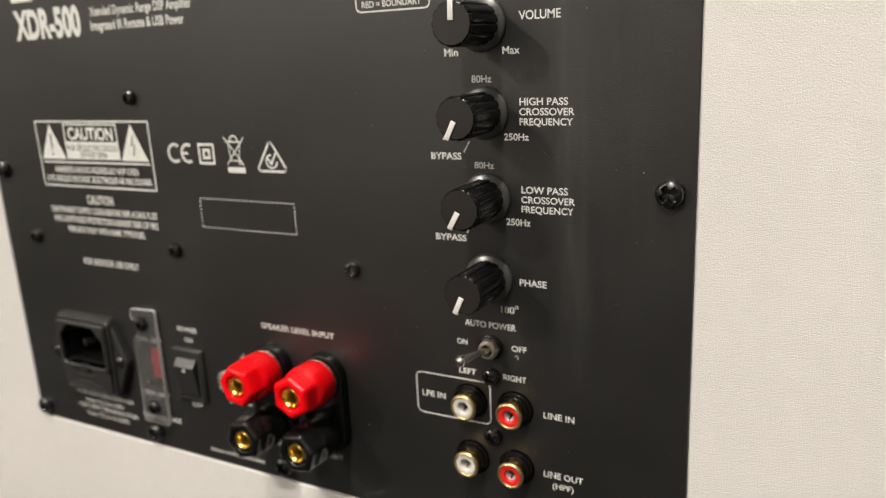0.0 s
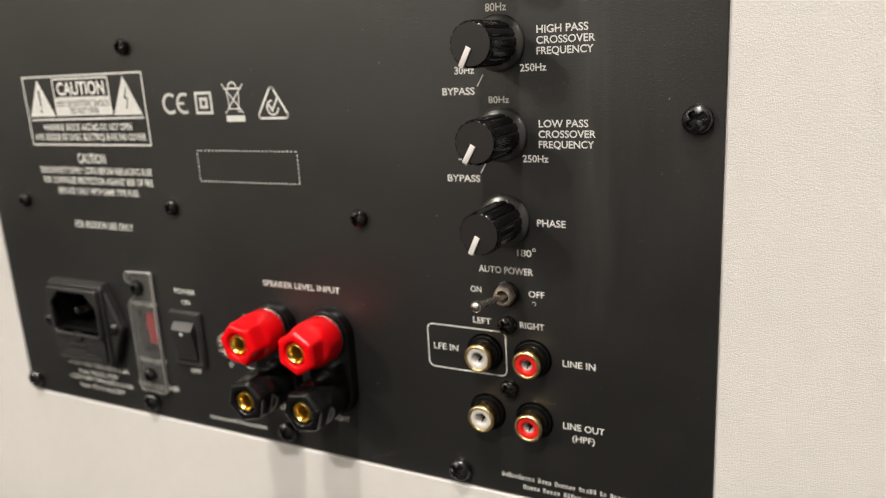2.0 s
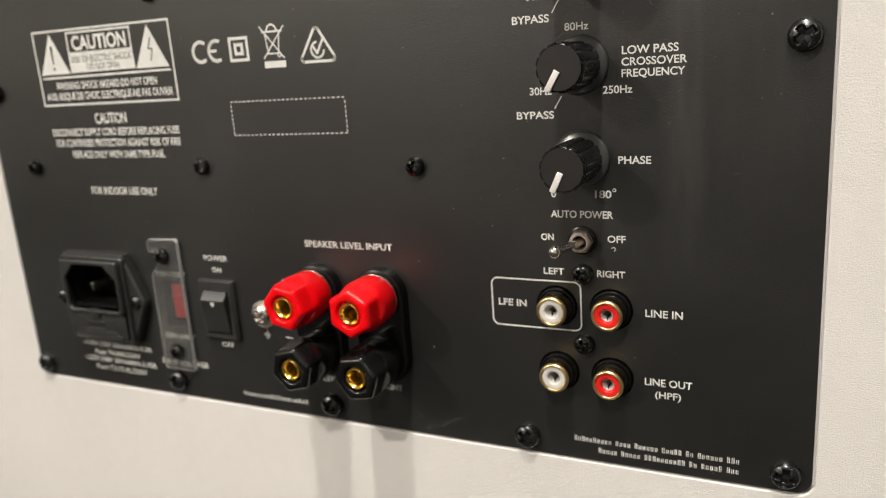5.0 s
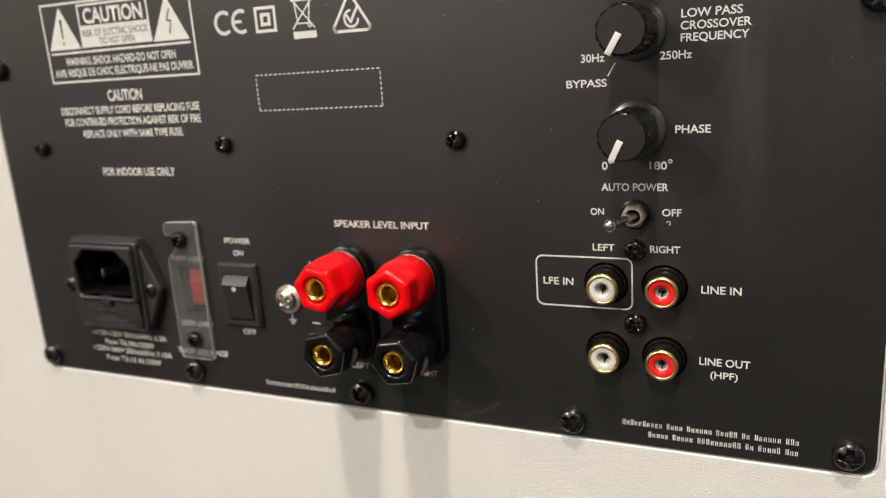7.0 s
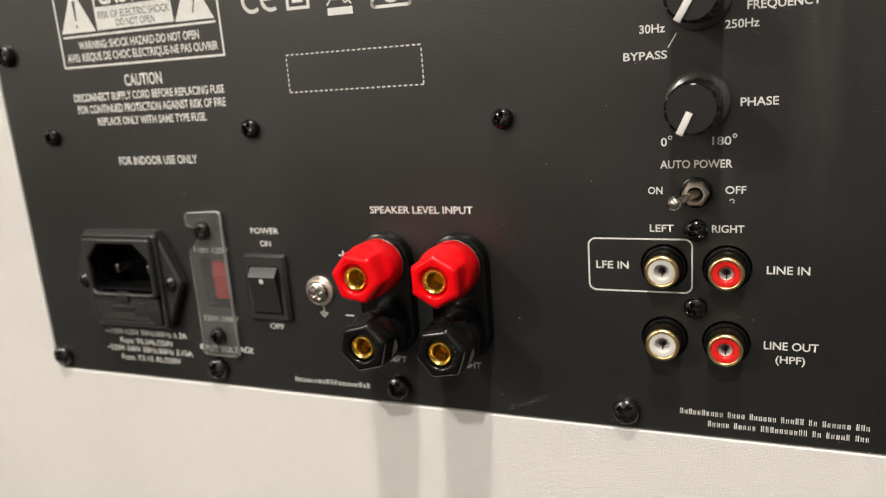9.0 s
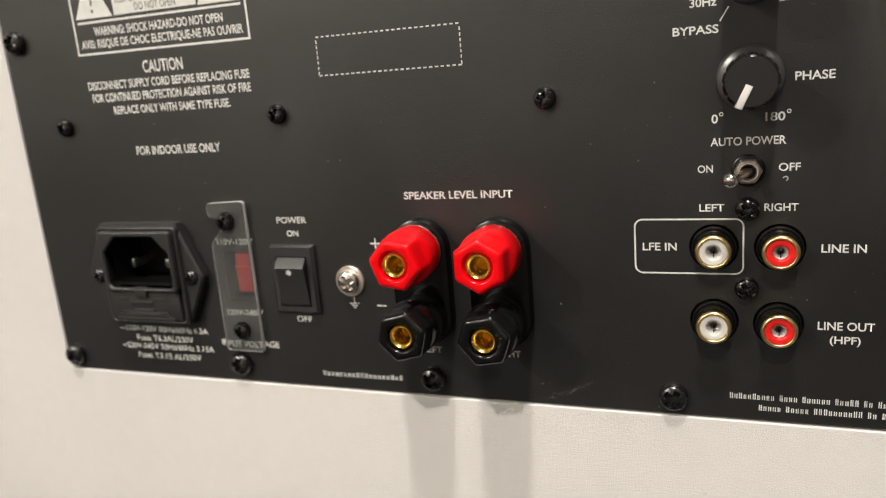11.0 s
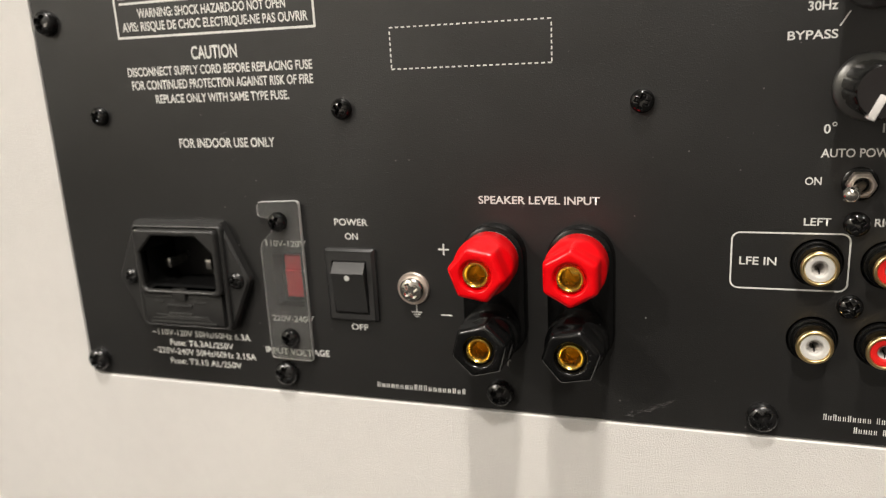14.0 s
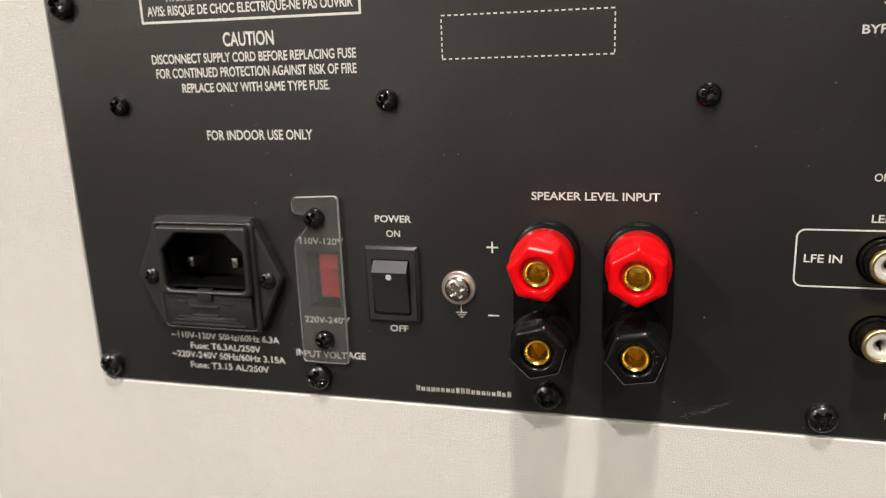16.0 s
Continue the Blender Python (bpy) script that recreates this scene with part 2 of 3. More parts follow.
def prism(poly, h0, h1, edge=0.25, bm=None, back=True):
    """A block with a rounded front edge over a convex (x, z) polygon."""
    loops = [[(x, h0, z) for x, z in poly], [(x, h1 - edge, z) for x, z in poly],
             [(x, h1 - edge * 0.3, z) for x, z in inset_poly(poly, edge * 0.3)], [(x, h1, z) for x, z in inset_poly(poly, edge)]]
    return loft(loops, back, True, bm)


def rounded(x0, z0, x1, z1, r, n=6):
    pts = []
    for cx, cz, a0 in ((x1 - r, z0 + r, -90), (x1 - r, z1 - r, 0), (x0 + r, z1 - r, 90), (x0 + r, z0 + r, 180)):
        for k in range(n + 1):
            a = radians(a0 + 90 * k / n)
            pts.append((cx + r * math.cos(a), cz + r * math.sin(a)))
    return pts


def sheet(name, loops, h0, h1, mat, bevel=0.0, res=1):
    """A flat plate with holes: the first loop is its outline, the others are cut out."""
    cu = bpy.data.curves.new(name, "CURVE")
    cu.dimensions, cu.fill_mode = "2D", "BOTH"
    cu.extrude = (h1 - h0) * S / 2 - bevel * S
    cu.bevel_depth, cu.bevel_resolution, cu.offset = bevel * S, 1, -bevel * S
    for lp in loops:
        sp = cu.splines.new("POLY")
        sp.points.add(len(lp) - 1)
        for p, (x, z) in zip(sp.points, lp):
            p.co = (x * S, z * S, 0, 1)
        sp.use_cyclic_u = True
    ob = bpy.data.objects.new(name, cu)
    scene.collection.objects.link(ob)
    me = bpy.data.meshes.new_from_object(ob.evaluated_get(bpy.context.evaluated_depsgraph_get()))
    bpy.data.objects.remove(ob)
    weld = bmesh.new()
    weld.from_mesh(me)
    bmesh.ops.remove_doubles(weld, verts=weld.verts, dist=1e-6)
    weld.to_mesh(me)
    weld.free()
    me.transform(pose(0, -(h0 + h1) / 2 * S, 0, 90, 0, 0))
    me.materials.clear()
    me.materials.append(mat)
    return me


PRINT_H = 0.03


def lettering(text, x0, x1, zb, zt, parent, weight=0.0, mat=None, h=PRINT_H, label="white printed lettering"):
    """A printed line whose capitals stand from zb to zt and which reaches from x0 to x1."""
    def flat(body):
        cu = bpy.data.curves.new("lettering", "FONT")
        cu.body, cu.resolution_u, cu.offset, cu.extrude = body, 4, weight, 0.0
        ob = bpy.data.objects.new("lettering", cu)
        scene.collection.objects.link(ob)
        bpy.context.view_layer.update()
        me = bpy.data.meshes.new_from_object(ob.evaluated_get(bpy.context.evaluated_depsgraph_get()))
        bpy.data.objects.remove(ob)
        return me
    me = flat(text)
    co = np.empty(len(me.vertices) * 3)
    me.vertices.foreach_get("co", co)
    co = co.reshape(-1, 3)
    lo, hi = co[:, 0].min(), co[:, 0].max()
    caps = flat("H")
    cc = np.empty(len(caps.vertices) * 3)
    caps.vertices.foreach_get("co", cc)
    base, top = cc.reshape(-1, 3)[:, 1].min(), cc.reshape(-1, 3)[:, 1].max()
    bpy.data.meshes.remove(caps)
    out = np.zeros_like(co)
    out[:, 0] = (x0 + (co[:, 0] - lo) / (hi - lo) * (x1 - x0)) * S
    out[:, 2] = (zb + (co[:, 1] - base) / (top - base) * (zt - zb)) * S
    out[:, 1] = -h * S
    me.vertices.foreach_set("co", out.ravel())
    me.materials.clear()
    me.materials.append(mat or M_PRINT)
    me.update()
    return part("lettering", me, None, parent, label)


def bars(words, x0, x1, zb, zt, parent, label="small white printed line of plain bars"):
    """Plain bars in place of writing: a word of n signs is a row of n pairs of short upright bars."""
    pick = random.Random(len(words) * 7 + int(x1 - x0))
    step = (x1 - x0) / (sum(words) + 0.8 * (len(words) - 1))
    bm, x = bmesh.new(), x0
    for n in words:
        for k in range(n):
            top = zt if k == 0 or pick.random() < 0.2 else zb + 0.74 * (zt - zb)
            for u in (0.12, 0.52):
                a, e = x + step * u, x + step * (u + pick.uniform(0.17, 0.27))
                loft([[(a, PRINT_H, zb), (e, PRINT_H, zb), (e, PRINT_H, top), (a, PRINT_H, top)]], False, True, bm)
            x += step
        x += 0.8 * step
    return part("lettering", bm, M_PRINT, parent, label)


def stroke(points, w, bm=None, closed=False, h=PRINT_H):
    """A printed line of even width along (x, z) points."""
    bm = bm or bmesh.new()
    pts = list(points) + ([points[0]] if closed else [])
    for k, (a, b) in enumerate(zip(pts, pts[1:])):
        d = (Vector(b) - Vector(a)).normalized()
        n, g = Vector((-d.y, d.x)) * w / 2, d * w / 2
        a2, b2 = Vector(a) - g, Vector(b) + g
        hh = h + 0.004 * (k % 2)
        loft([[(p.x, hh, p.y) for p in (a2 - n, b2 - n, b2 + n, a2 + n)]], False, True, bm)
    return bm


def fill(poly, bm=None, h=PRINT_H):
    return loft([[(x, h, z) for x, z in poly]], False, True, bm)


def arc(cx, cz, r, a0, a1, n=14):
    return [(cx + r * math.cos(radians(a0 + (a1 - a0) * k / n)), cz + r * math.sin(radians(a0 + (a1 - a0) * k / n))) for k in range(n + 1)]


def pierced(outline, hole, h0, h1, edge=0.3):
    """A plate with one opening, its outer front edge chamfered."""
    bm = loft([[(x, h0, z) for x, z in outline], [(x, h1 - edge, z) for x, z in outline], [(x, h1, z) for x, z in inset_poly(outline, edge)]], False, False)
    loft([[(x, h0, z) for x, z in hole], [(x, h1, z) for x, z in hole]], False, False, bm)
    bm.edges.ensure_lookup_table()
    rim = [e for e in bm.edges if len(e.link_faces) == 1 and all(abs(v.co.y + h1 * S) < 1e-7 for v in e.verts)]
    bmesh.ops.triangle_fill(bm, edges=rim, use_beauty=True)
    return bm


# ---------------------------------------------------------------- room
def slab(name, x0, x1, y0, y1, z0, z1, mat, kind_label):
    bm = bmesh.new()
    bmesh.ops.create_cube(bm, size=1)
    bmesh.ops.transform(bm, matrix=Matrix.Translation(((x0 + x1) / 2, (y0 + y1) / 2, (z0 + z1) / 2)) @ Matrix.Diagonal((x1 - x0, y1 - y0, z1 - z0, 1)), verts=bm.verts)
    return tagged(new(name, mesh_of(name, bm, mat)), kind_label, kind="structure")


# unseen shell added to shape reflected light: pale west, dim east, north and floor
slab("floor", -2.9, 3.1, -4.1, 1.5, -0.1, 0.0, M_FLOOR, "unseen dark floor, its tone set to dim the panel's reflection")
slab("ceiling", -2.9, 3.1, -4.1, 1.5, 2.45, 2.55, M_CEIL, "unseen grey ceiling, its tone set for the fill light")
slab("wall_north", -2.9, 3.1, 1.4, 1.5, 0.0, 2.45, M_DIMWALL, "unseen dark wall added to keep bounce light low")
slab("wall_south", -2.9, 3.1, -4.1, -4.0, 0.0, 2.45, M_WALL, "unseen warm white wall added for bounce light")
slab("wall_west", -2.9, -2.8, -4.0, 1.4, 0.0, 2.45, M_PALEWALL, "unseen pale wall added to brighten the panel's left reflection")
slab("wall_east", 3.0, 3.1, -4.0, 1.4, 0.0, 2.45, M_DIMWALL, "unseen dark wall added to keep bounce light low")

# ---------------------------------------------------------------- cabinet
SKIN = -1.7          # h of the panel's back
FACE = 0.45          # h of the cabinet's face; the panel sits in a rebate


def subwoofer_cabinet():
    root = new("subwoofer_cabinet")
    root.location = (0.03, 0.19, 0.0)
    tagged(root, "white textured subwoofer cabinet standing on rubber feet", "speaker cabinet")

    def add(name, me, label=""):
        ob = new(name, me)
        ob.parent = root
        ob.matrix_local = Matrix.Translation((-0.03, -0.19, ZO))
        if label:
            tagged(ob, label)
        return ob

    x0, x1, z0, z1, depth = -190, 232, -222, 205, 380
    add("back_board", sheet("back_board", [rounded(x0, z0, x1, z1, 3), rounded(-104.15, -96.15, 155.3, 130.9, 4.0)], SKIN - 0.1, FACE, M_VINYL, 0.22), "white vinyl-wrapped board with a rebate round the amplifier")
    add("rebate_board", sheet("rebate_board", [rounded(x0, z0, x1, z1, 3), rounded(-94, -86, 145, 120, 4)], SKIN - 17, SKIN - 0.1, M_VINYL, 0.0))
    for name, a in (("side_board", (x0 + 0.5, x0 + 18, z0 + 0.5, z1 - 0.5)), ("side_board", (x1 - 18, x1 - 0.5, z0 + 0.5, z1 - 0.5)),
                    ("top_board", (x0 + 18, x1 - 18, z1 - 18, z1 - 0.5)), ("bottom_board", (x0 + 18, x1 - 18, z0 + 0.5, z0 + 18))):
        bm = loft([[(x, h, z) for x, z in ((a[0], a[2]), (a[1], a[2]), (a[1], a[3]), (a[0], a[3]))] for h in (SKIN - depth, SKIN - 17)], True, True)
        add(name, mesh_of(name, bm, M_VINYL))
    bm = loft([[(x, h, z) for x, z in ((x0 + 18, z0 + 18), (x1 - 18, z0 + 18), (x1 - 18, z1 - 18), (x0 + 18, z1 - 18))] for h in (SKIN - depth, SKIN - depth + 18)], True, True)
    add("front_board", mesh_of("front_board", bm, M_VINYL))
    for fx in (x0 + 30, x1 - 30):
        for fy in (-40, -320):
            bm = bmesh.new()
            bmesh.ops.create_cone(bm, cap_ends=True, segments=24, radius1=0.014, radius2=0.018, depth=ZO + z0 * S)
            foot = new("foot", mesh_of("foot", bm, M_RUBBER))
            foot.parent = root
            foot.matrix_local = Matrix.Translation((fx * S - 0.03, -fy * S - 0.19, (ZO + z0 * S) / 2))
    return root


subwoofer_cabinet()

# ---------------------------------------------------------------- amplifier
amp = new("plate_amplifier")
amp.location = (0, 0, ZO)
tagged(amp, "black steel subwoofer amplifier plate with knobs, jacks and white printing", "amplifier")

panel_holes = [rounded(-78.5, -78, -52.6, -51.0, 1.0), rounded(-37.2, -70.6, -29.0, -56.0, 0.4)]
JACKS = ((95.0, -54.0), (108.7, -54.0), (95.1, -71.5), (108.7, -71.8))
panel_holes += [arc(x, z, 5.25, 0, 351, 39) for x, z in JACKS]
panel = part("panel", sheet("panel", [rounded(-103.9, -95.6, 154.7, 130, 3.6)] + panel_holes, SKIN, 0.0, M_PANEL, 0.15), None, amp, "satin black powder-coated steel sheet with rounded corners")


# screws
def screw_mesh(radius, height, name, mat=None, arm=0.12, reach=0.58, deep=0.66):
    """A pan head with a cross recess that has sloping walls and a softly worn rim."""
    bm, segs, nr = bmesh.new(), 96, 26

    def step(a, b, v):
        v = min(1.0, max(0.0, (v - a) / (b - a)))
        return v * v * (3 - 2 * v)

    rings = [[bm.verts.new((0, -height * (1 - deep) * S, 0))]]
    for i in range(1, nr + 1):
        u = i / nr
        ring = []
        for k in range(segs):
            a = 2 * math.pi * k / segs
            x, z = u * math.cos(a), u * math.sin(a)
            near, far = min(abs(x), abs(z)), max(abs(x), abs(z))
            cut = (1 - step(arm * (1.1 - 0.4 * far), arm * (1.1 - 0.4 * far) + 0.10, near)) * (1 - step(reach - 0.06, reach + 0.06, far))
            hh = height * (1 - 0.40 * u ** 2.3 - 0.20 * max(0.0, (u - 0.84) / 0.16) ** 2)
            hh -= height * deep * (1 - 0.45 * far) * cut
            ring.append(bm.verts.new((x * radius * S, -hh * S, z * radius * S)))
        rings.append(ring)
    rings.append([bm.verts.new((v.co.x, 0, v.co.z)) for v in rings[-1]])
    for a, b in zip(rings, rings[1:]):
        for k in range(segs):
            q = list(dict.fromkeys([a[k % len(a)], a[(k + 1) % segs % len(a)], b[(k + 1) % segs], b[k]]))
            bm.faces.new(q)
    return mesh_of(name, bm, mat or M_SCREW, 62)


big_screw, small_screw, tiny_screw = screw_mesh(3.4, 3.0, "screw", M_SATINSCREW, 0.17, 0.62, 0.72), screw_mesh(2.6, 2.4, "screw", None, 0.13, 0.6), screw_mesh(2.35, 2.0, "screw", M_SATINSCREW)
turns = random.Random(4)
for x, z in ((-99.0, 6.6), (-100.2, -91.0), (-36.5, -90.2), (24.1, -90.6), (85.9, -90.9), (149.0, -90.9), (149.1, 8.0), (-99.0, 104), (149.1, 104), (-36.5, 124), (85.9, 124)):
    part("screw", big_screw, None, amp, "black pan-head cross-recess screw", (x, 0, z), turns.uniform(-40, 40))
for x, z in ((58.2, -18.6), (-13.5, -18.5), (-86.2, -18.7), (-25.0, 32.2)):
    part("screw", small_screw, None, amp, "black pan-head cross-recess screw", (x, 0, z), turns.uniform(-40, 40))
for x, z in ((102.0, -45.2), (102.0, -63.4)):
    part("screw", small_screw, None, amp, "glossy black cross-recess screw between the jacks", (x, 0, z), turns.uniform(-40, 40))


# knobs
def knob_meshes():
    skirt = lathe([(6.75, 0.1), (6.8, 0.4), (6.74, 0.66), (6.6, 0.85), (6.1, 1.1), (5.5, 1.36), (5.0, 1.56), (4.6, 1.66), (4.0, 1.68)], 64)
    segs, loops = 144, []
    for h, r, dip in ((1.2, 5.3, 0.44), (2.0, 5.3, 0.44), (14.4, 5.36, 0.44), (15.3, 5.36, 0.44), (15.75, 5.14, 0.34), (16.0, 4.8, 0.05)):
        lp = []
        for k in range(segs):
            a = 2 * math.pi * k / segs
            w = abs(math.sin(6.5 * a))
            rr = r - dip * (1 - min(1.0, w * 1.8))
            lp.append((rr * math.cos(a), h, rr * math.sin(a)))
        loops.append(lp)
    grip = loft(loops, False, True)
    face = lathe([(4.8, 15.9), (4.76, 16.04), (0, 16.05)], 64)
    mark = prism([(-0.7, 0.72), (0.7, 0.72), (0.7, 5.3), (-0.7, 5.3)], 15.6, 16.45, 0.14)
    tip = prism([(-0.7, 4.7), (0.7, 4.7), (0.7, 5.52), (-0.7, 5.52)], 14.2, 16.33, 0.1, mark)
    return (mesh_of("grip", grip, M_KNOB, 32), mesh_of("skirt", skirt, M_SKIRT, 32), mesh_of("face", face, M_KNOBFACE, 40), mesh_of("pointer", tip, M_POINTER, 40))


KNOB = knob_meshes()


def knob(x, z, heading):
    k = part("knob", KNOB[0], None, amp, "black ribbed plastic knob with a white pointer", (x, 0, z), heading - 90)
    part("skirt", KNOB[1], None, k, "smooth bevelled skirt")
    part("face", KNOB[2], None, k, "flat satin end face")
    part("pointer", KNOB[3], None, k, "white pointer line")
    return k


for z, heading in ((48.3, 88), (26.7, 243), (4.7, 240), (-17.0, 245)):
    knob(102.2, z, heading)


# binding posts
def hexed(r_round, r_corner, blend, n=60):
    """Radii of a section between a circle and a hexagon with its corners at 0, 60 ... degrees."""
    out = []
    for k in range(n):
        a = 360 * k / n
        off = abs((a % 60) - 30)
        flat = r_corner * math.cos(radians(30)) / math.cos(radians(off))
        out.append((1 - blend) * r_round + blend * min(flat, r_corner * 0.985))
    return out


def post_mesh(mat):
    """A round cap whose front half is milled to six tapering flats, so that each flat ends in an arc."""
    n, loops = 120, []
    rows = [(4.6, 6.3, 9.0), (4.8, 6.75, 9.0), (5.1, 6.95, 9.0), (10.6, 7.08, 7.8)]
    rows += [(11.0 + 0.2 * k, 7.1 - 0.015 * k, 7.3 - 0.115 * k) for k in range(11)]
    rows += [(14.4, 6.9, 6.1), (16.9, 6.85, 6.03)]
    for h, r, flat in rows:
        milled = [flat / math.cos(radians(abs((360 * k / n) % 60 - 30))) for k in range(n)]
        loops.append([(h, (r ** -40 + m ** -40) ** (-1 / 40)) for m in milled])
    front = loops[-1]
    for k in range(1, 10):
        a = radians(10 * k)
        loops.append([(16.9 + 1.6 * math.sin(a), rr - 1.35 * (1 - math.cos(a))) for _, rr in front])
    for h, r in ((18.5, 4.1), (18.42, 3.85), (18.2, 3.65), (17.3, 3.45), (16.8, 3.4), (16.8, 2.7)):
        loops.append([(h, r)] * n)
    return mesh_of("binding_post", loft([[(r * math.cos(2 * math.pi * k / n), h, r * math.sin(2 * math.pi * k / n)) for k, (h, r) in enumerate(lp)] for lp in loops], False, False), mat, 34)


tube_mesh = mesh_of("socket", lathe([(2.95, 15.5), (2.95, 18.0), (2.85, 18.15), (2.65, 18.15), (2.3, 17.8), (2.05, 17.2), (1.95, 16.5), (1.9, 8.0), (0, 7.8)], 48), M_BRASS, 40)
collar_mesh = mesh_of("collar", lathe([(6.3, 2.9), (6.3, 3.9), (6.0, 4.2), (5.2, 4.25), (5.2, 4.7), (4.0, 4.7)], 48), M_GLOSS, 40)
knurl = []
for h, r in ((3.9, 6.3), (4.0, 6.7), (4.5, 6.75), (4.65, 6.4)):
    knurl.append([((r + 0.12 * (k % 2)) * math.cos(2 * math.pi * k / 96), h, (r + 0.12 * (k % 2)) * math.sin(2 * math.pi * k / 96)) for k in range(96)])
ring_mesh = mesh_of("metal_ring", loft(knurl, False, False), M_CHROME, 20)
dark_ring_mesh = ring_mesh.copy()
dark_ring_mesh.materials[0] = M_GLOSS
red_post, black_post = post_mesh(M_RED), post_mesh(M_POST)


def obround(r, half, n=14):
    return arc(0, half, r, 0, 180, n) + arc(0, -half, r, 180, 360, n)


base_mesh = mesh_of("terminal_base", prism(obround(7.9, 9.0), 0.0, 3.3, 1.1), M_GLOSS, 40)
for x, twists in ((23.9, (50, 15)), (44.8, (30, 10))):
    base = part("terminal_base", base_mesh, None, amp, "glossy black oblong terminal base", (x, 0, -63.4))
    for dz, mesh, twist, label in ((9.0, red_post, twists[0], "glossy red hexagonal binding post cap"), (-9.0, black_post, twists[1], "glossy black hexagonal binding post cap")):
        cap = part("binding_post", mesh, None, amp, label, (x, 0, -63.4 + dz), twist)
        part("socket", tube_mesh, None, cap, "gold-plated banana socket")
        part("collar", collar_mesh, None, cap, "black collar")
        part("metal_ring", ring_mesh if dz > 0 else dark_ring_mesh, None, cap, "knurled nickel-plated ring" if dz > 0 else "knurled black ring")
        if dz < 0:
            chips, nick = bmesh.new(), random.Random(int(x))
            for k in range(5 if x < 30 else 14):
                a, r = radians(nick.uniform(-60, 30) - twist), nick.uniform(3.9, 4.7)
                p = (r * math.cos(a), r * math.sin(a))
                b, ln = nick.uniform(0, 2 * math.pi), nick.uniform(0.06, 0.35 if x < 30 else 0.6)
                stroke([p, (p[0] + ln * math.cos(b), p[1] + ln * math.sin(b))], nick.uniform(0.03, 0.09), chips, h=18.505 + 0.003 * k)
            part("chipped_edge", chips, M_CHIP, cap, "pale chips and scratches")


# phono jacks
shell_mesh = mesh_of("phono_jack", lathe([(3.4, 0.4), (3.4, 1.6), (3.4, 4.0)], 56), M_BARREL, 40)
lip_mesh = mesh_of("lip", lathe([(3.4, 3.95), (3.66, 4.1), (3.8, 4.35), (3.86, 4.6), (3.82, 4.85), (3.68, 5.1), (3.45, 5.26), (3.28, 5.3), (3.12, 5.24), (3.0, 5.1), (2.96, 4.9), (2.96, 3.5)], 56), M_GOLD, 40)
rim_mesh = mesh_of("collar", lathe([(4.85, -1.6), (4.85, 0.55), (4.7, 0.8), (4.5, 0.85), (4.3, 0.6), (4.15, 0.6), (4.1, 1.5), (3.95, 1.7), (3.3, 1.7)], 56), M_PLASTIC, 40)
well_mesh = mesh_of("well", lathe([(6.4, -1.72), (6.4, -2.4), (0.0, -2.4)], 40), M_DARK, 40)
contact_mesh = mesh_of("contact", lathe([(1.51, 4.3), (1.2, 4.1), (0.95, 3.6), (0.85, 2.4), (0.6, 1.6), (0.55, 0.6), (0.0, 0.6)], 40), M_SLEEVE, 40)


slot_mesh = mesh_of("contact_slot", prism([(-0.12, -1.3), (0.12, -1.3), (0.12, -0.5), (-0.12, -0.5)], 1.5, 4.2, 0.05), M_DARK, 40)


def insert_mesh(mat):
    return mesh_of("insert", lathe([(2.97, 3.2), (2.97, 4.85), (2.85, 5.0), (2.0, 5.02), (1.7, 4.9), (1.55, 4.65), (1.5, 2.6)], 56), mat, 40)


white_insert, red_insert = insert_mesh(M_WHITEJACK), insert_mesh(M_REDJACK)
for x, z, ins, label in ((95.0, -54.0, white_insert, "white plastic insert"), (108.7, -54.0, red_insert, "red plastic insert"),
                         (95.1, -71.5, white_insert, "white plastic insert"), (108.7, -71.8, red_insert, "red plastic insert")):
    jack = part("phono_jack", shell_mesh, None, amp, "gold-plated phono jack with a coloured insert", (x, 0, z))
    part("lip", lip_mesh, None, jack, "flared gold-plated lip")
    part("insert", ins, None, jack, label)
    part("collar", rim_mesh, None, jack, "black plastic collar")
    part("contact", contact_mesh, None, jack, "grey metal contact sleeve")
    part("contact_slot", slot_mesh, None, jack, "dark slit in the contact")
    part("well", well_mesh, None, jack, "dark gap round the jack")


# toggle switch
toggle = part("toggle_switch", lathe([(3.5, 0), (3.5, 0.5), (3.2, 0.7), (2.3, 0.7)], 40), M_PLASTIC, amp, "small bat-handle toggle switch set to on", (102.0, 0, -36.7))
nut_loops = []
for h, rr, rc, b in ((0.6, 2.8, 2.95, 1), (2.1, 2.8, 2.95, 1), (2.6, 2.7, 2.8, 0.6), (2.85, 2.45, 2.5, 0), (3.0, 2.2, 0, 0), (3.3, 2.05, 0, 0), (3.3, 1.8, 0, 0), (2.8, 1.65, 0, 0), (0.9, 1.6, 0, 0)):
    nut_loops.append([(r * math.cos(2 * math.pi * k / 60), h, r * math.sin(2 * math.pi * k / 60)) for k, r in enumerate(hexed(rr, rc or rr, b))])
part("nut", loft(nut_loops, False, False), M_WASHER, toggle, "nickel hexagon nut")
lever = bmesh.new()
axis = Vector((-3.9, 11.2, -0.2))
loops = []
for u, r in ((0.0, 1.0), (0.1, 1.0), (0.35, 0.85), (0.70, 1.05), (0.80, 1.4), (0.88, 1.58), (0.94, 1.45), (0.98, 1.05), (1.0, 0.5)):
    c = Vector((0, 1.6, 0)) + axis * u
    loops.append([(c.x + r * math.cos(a) * 0.95, c.y + r * math.cos(a) * 0.32, c.z + r * math.sin(a)) for a in (2 * math.pi * k / 24 for k in range(24))])
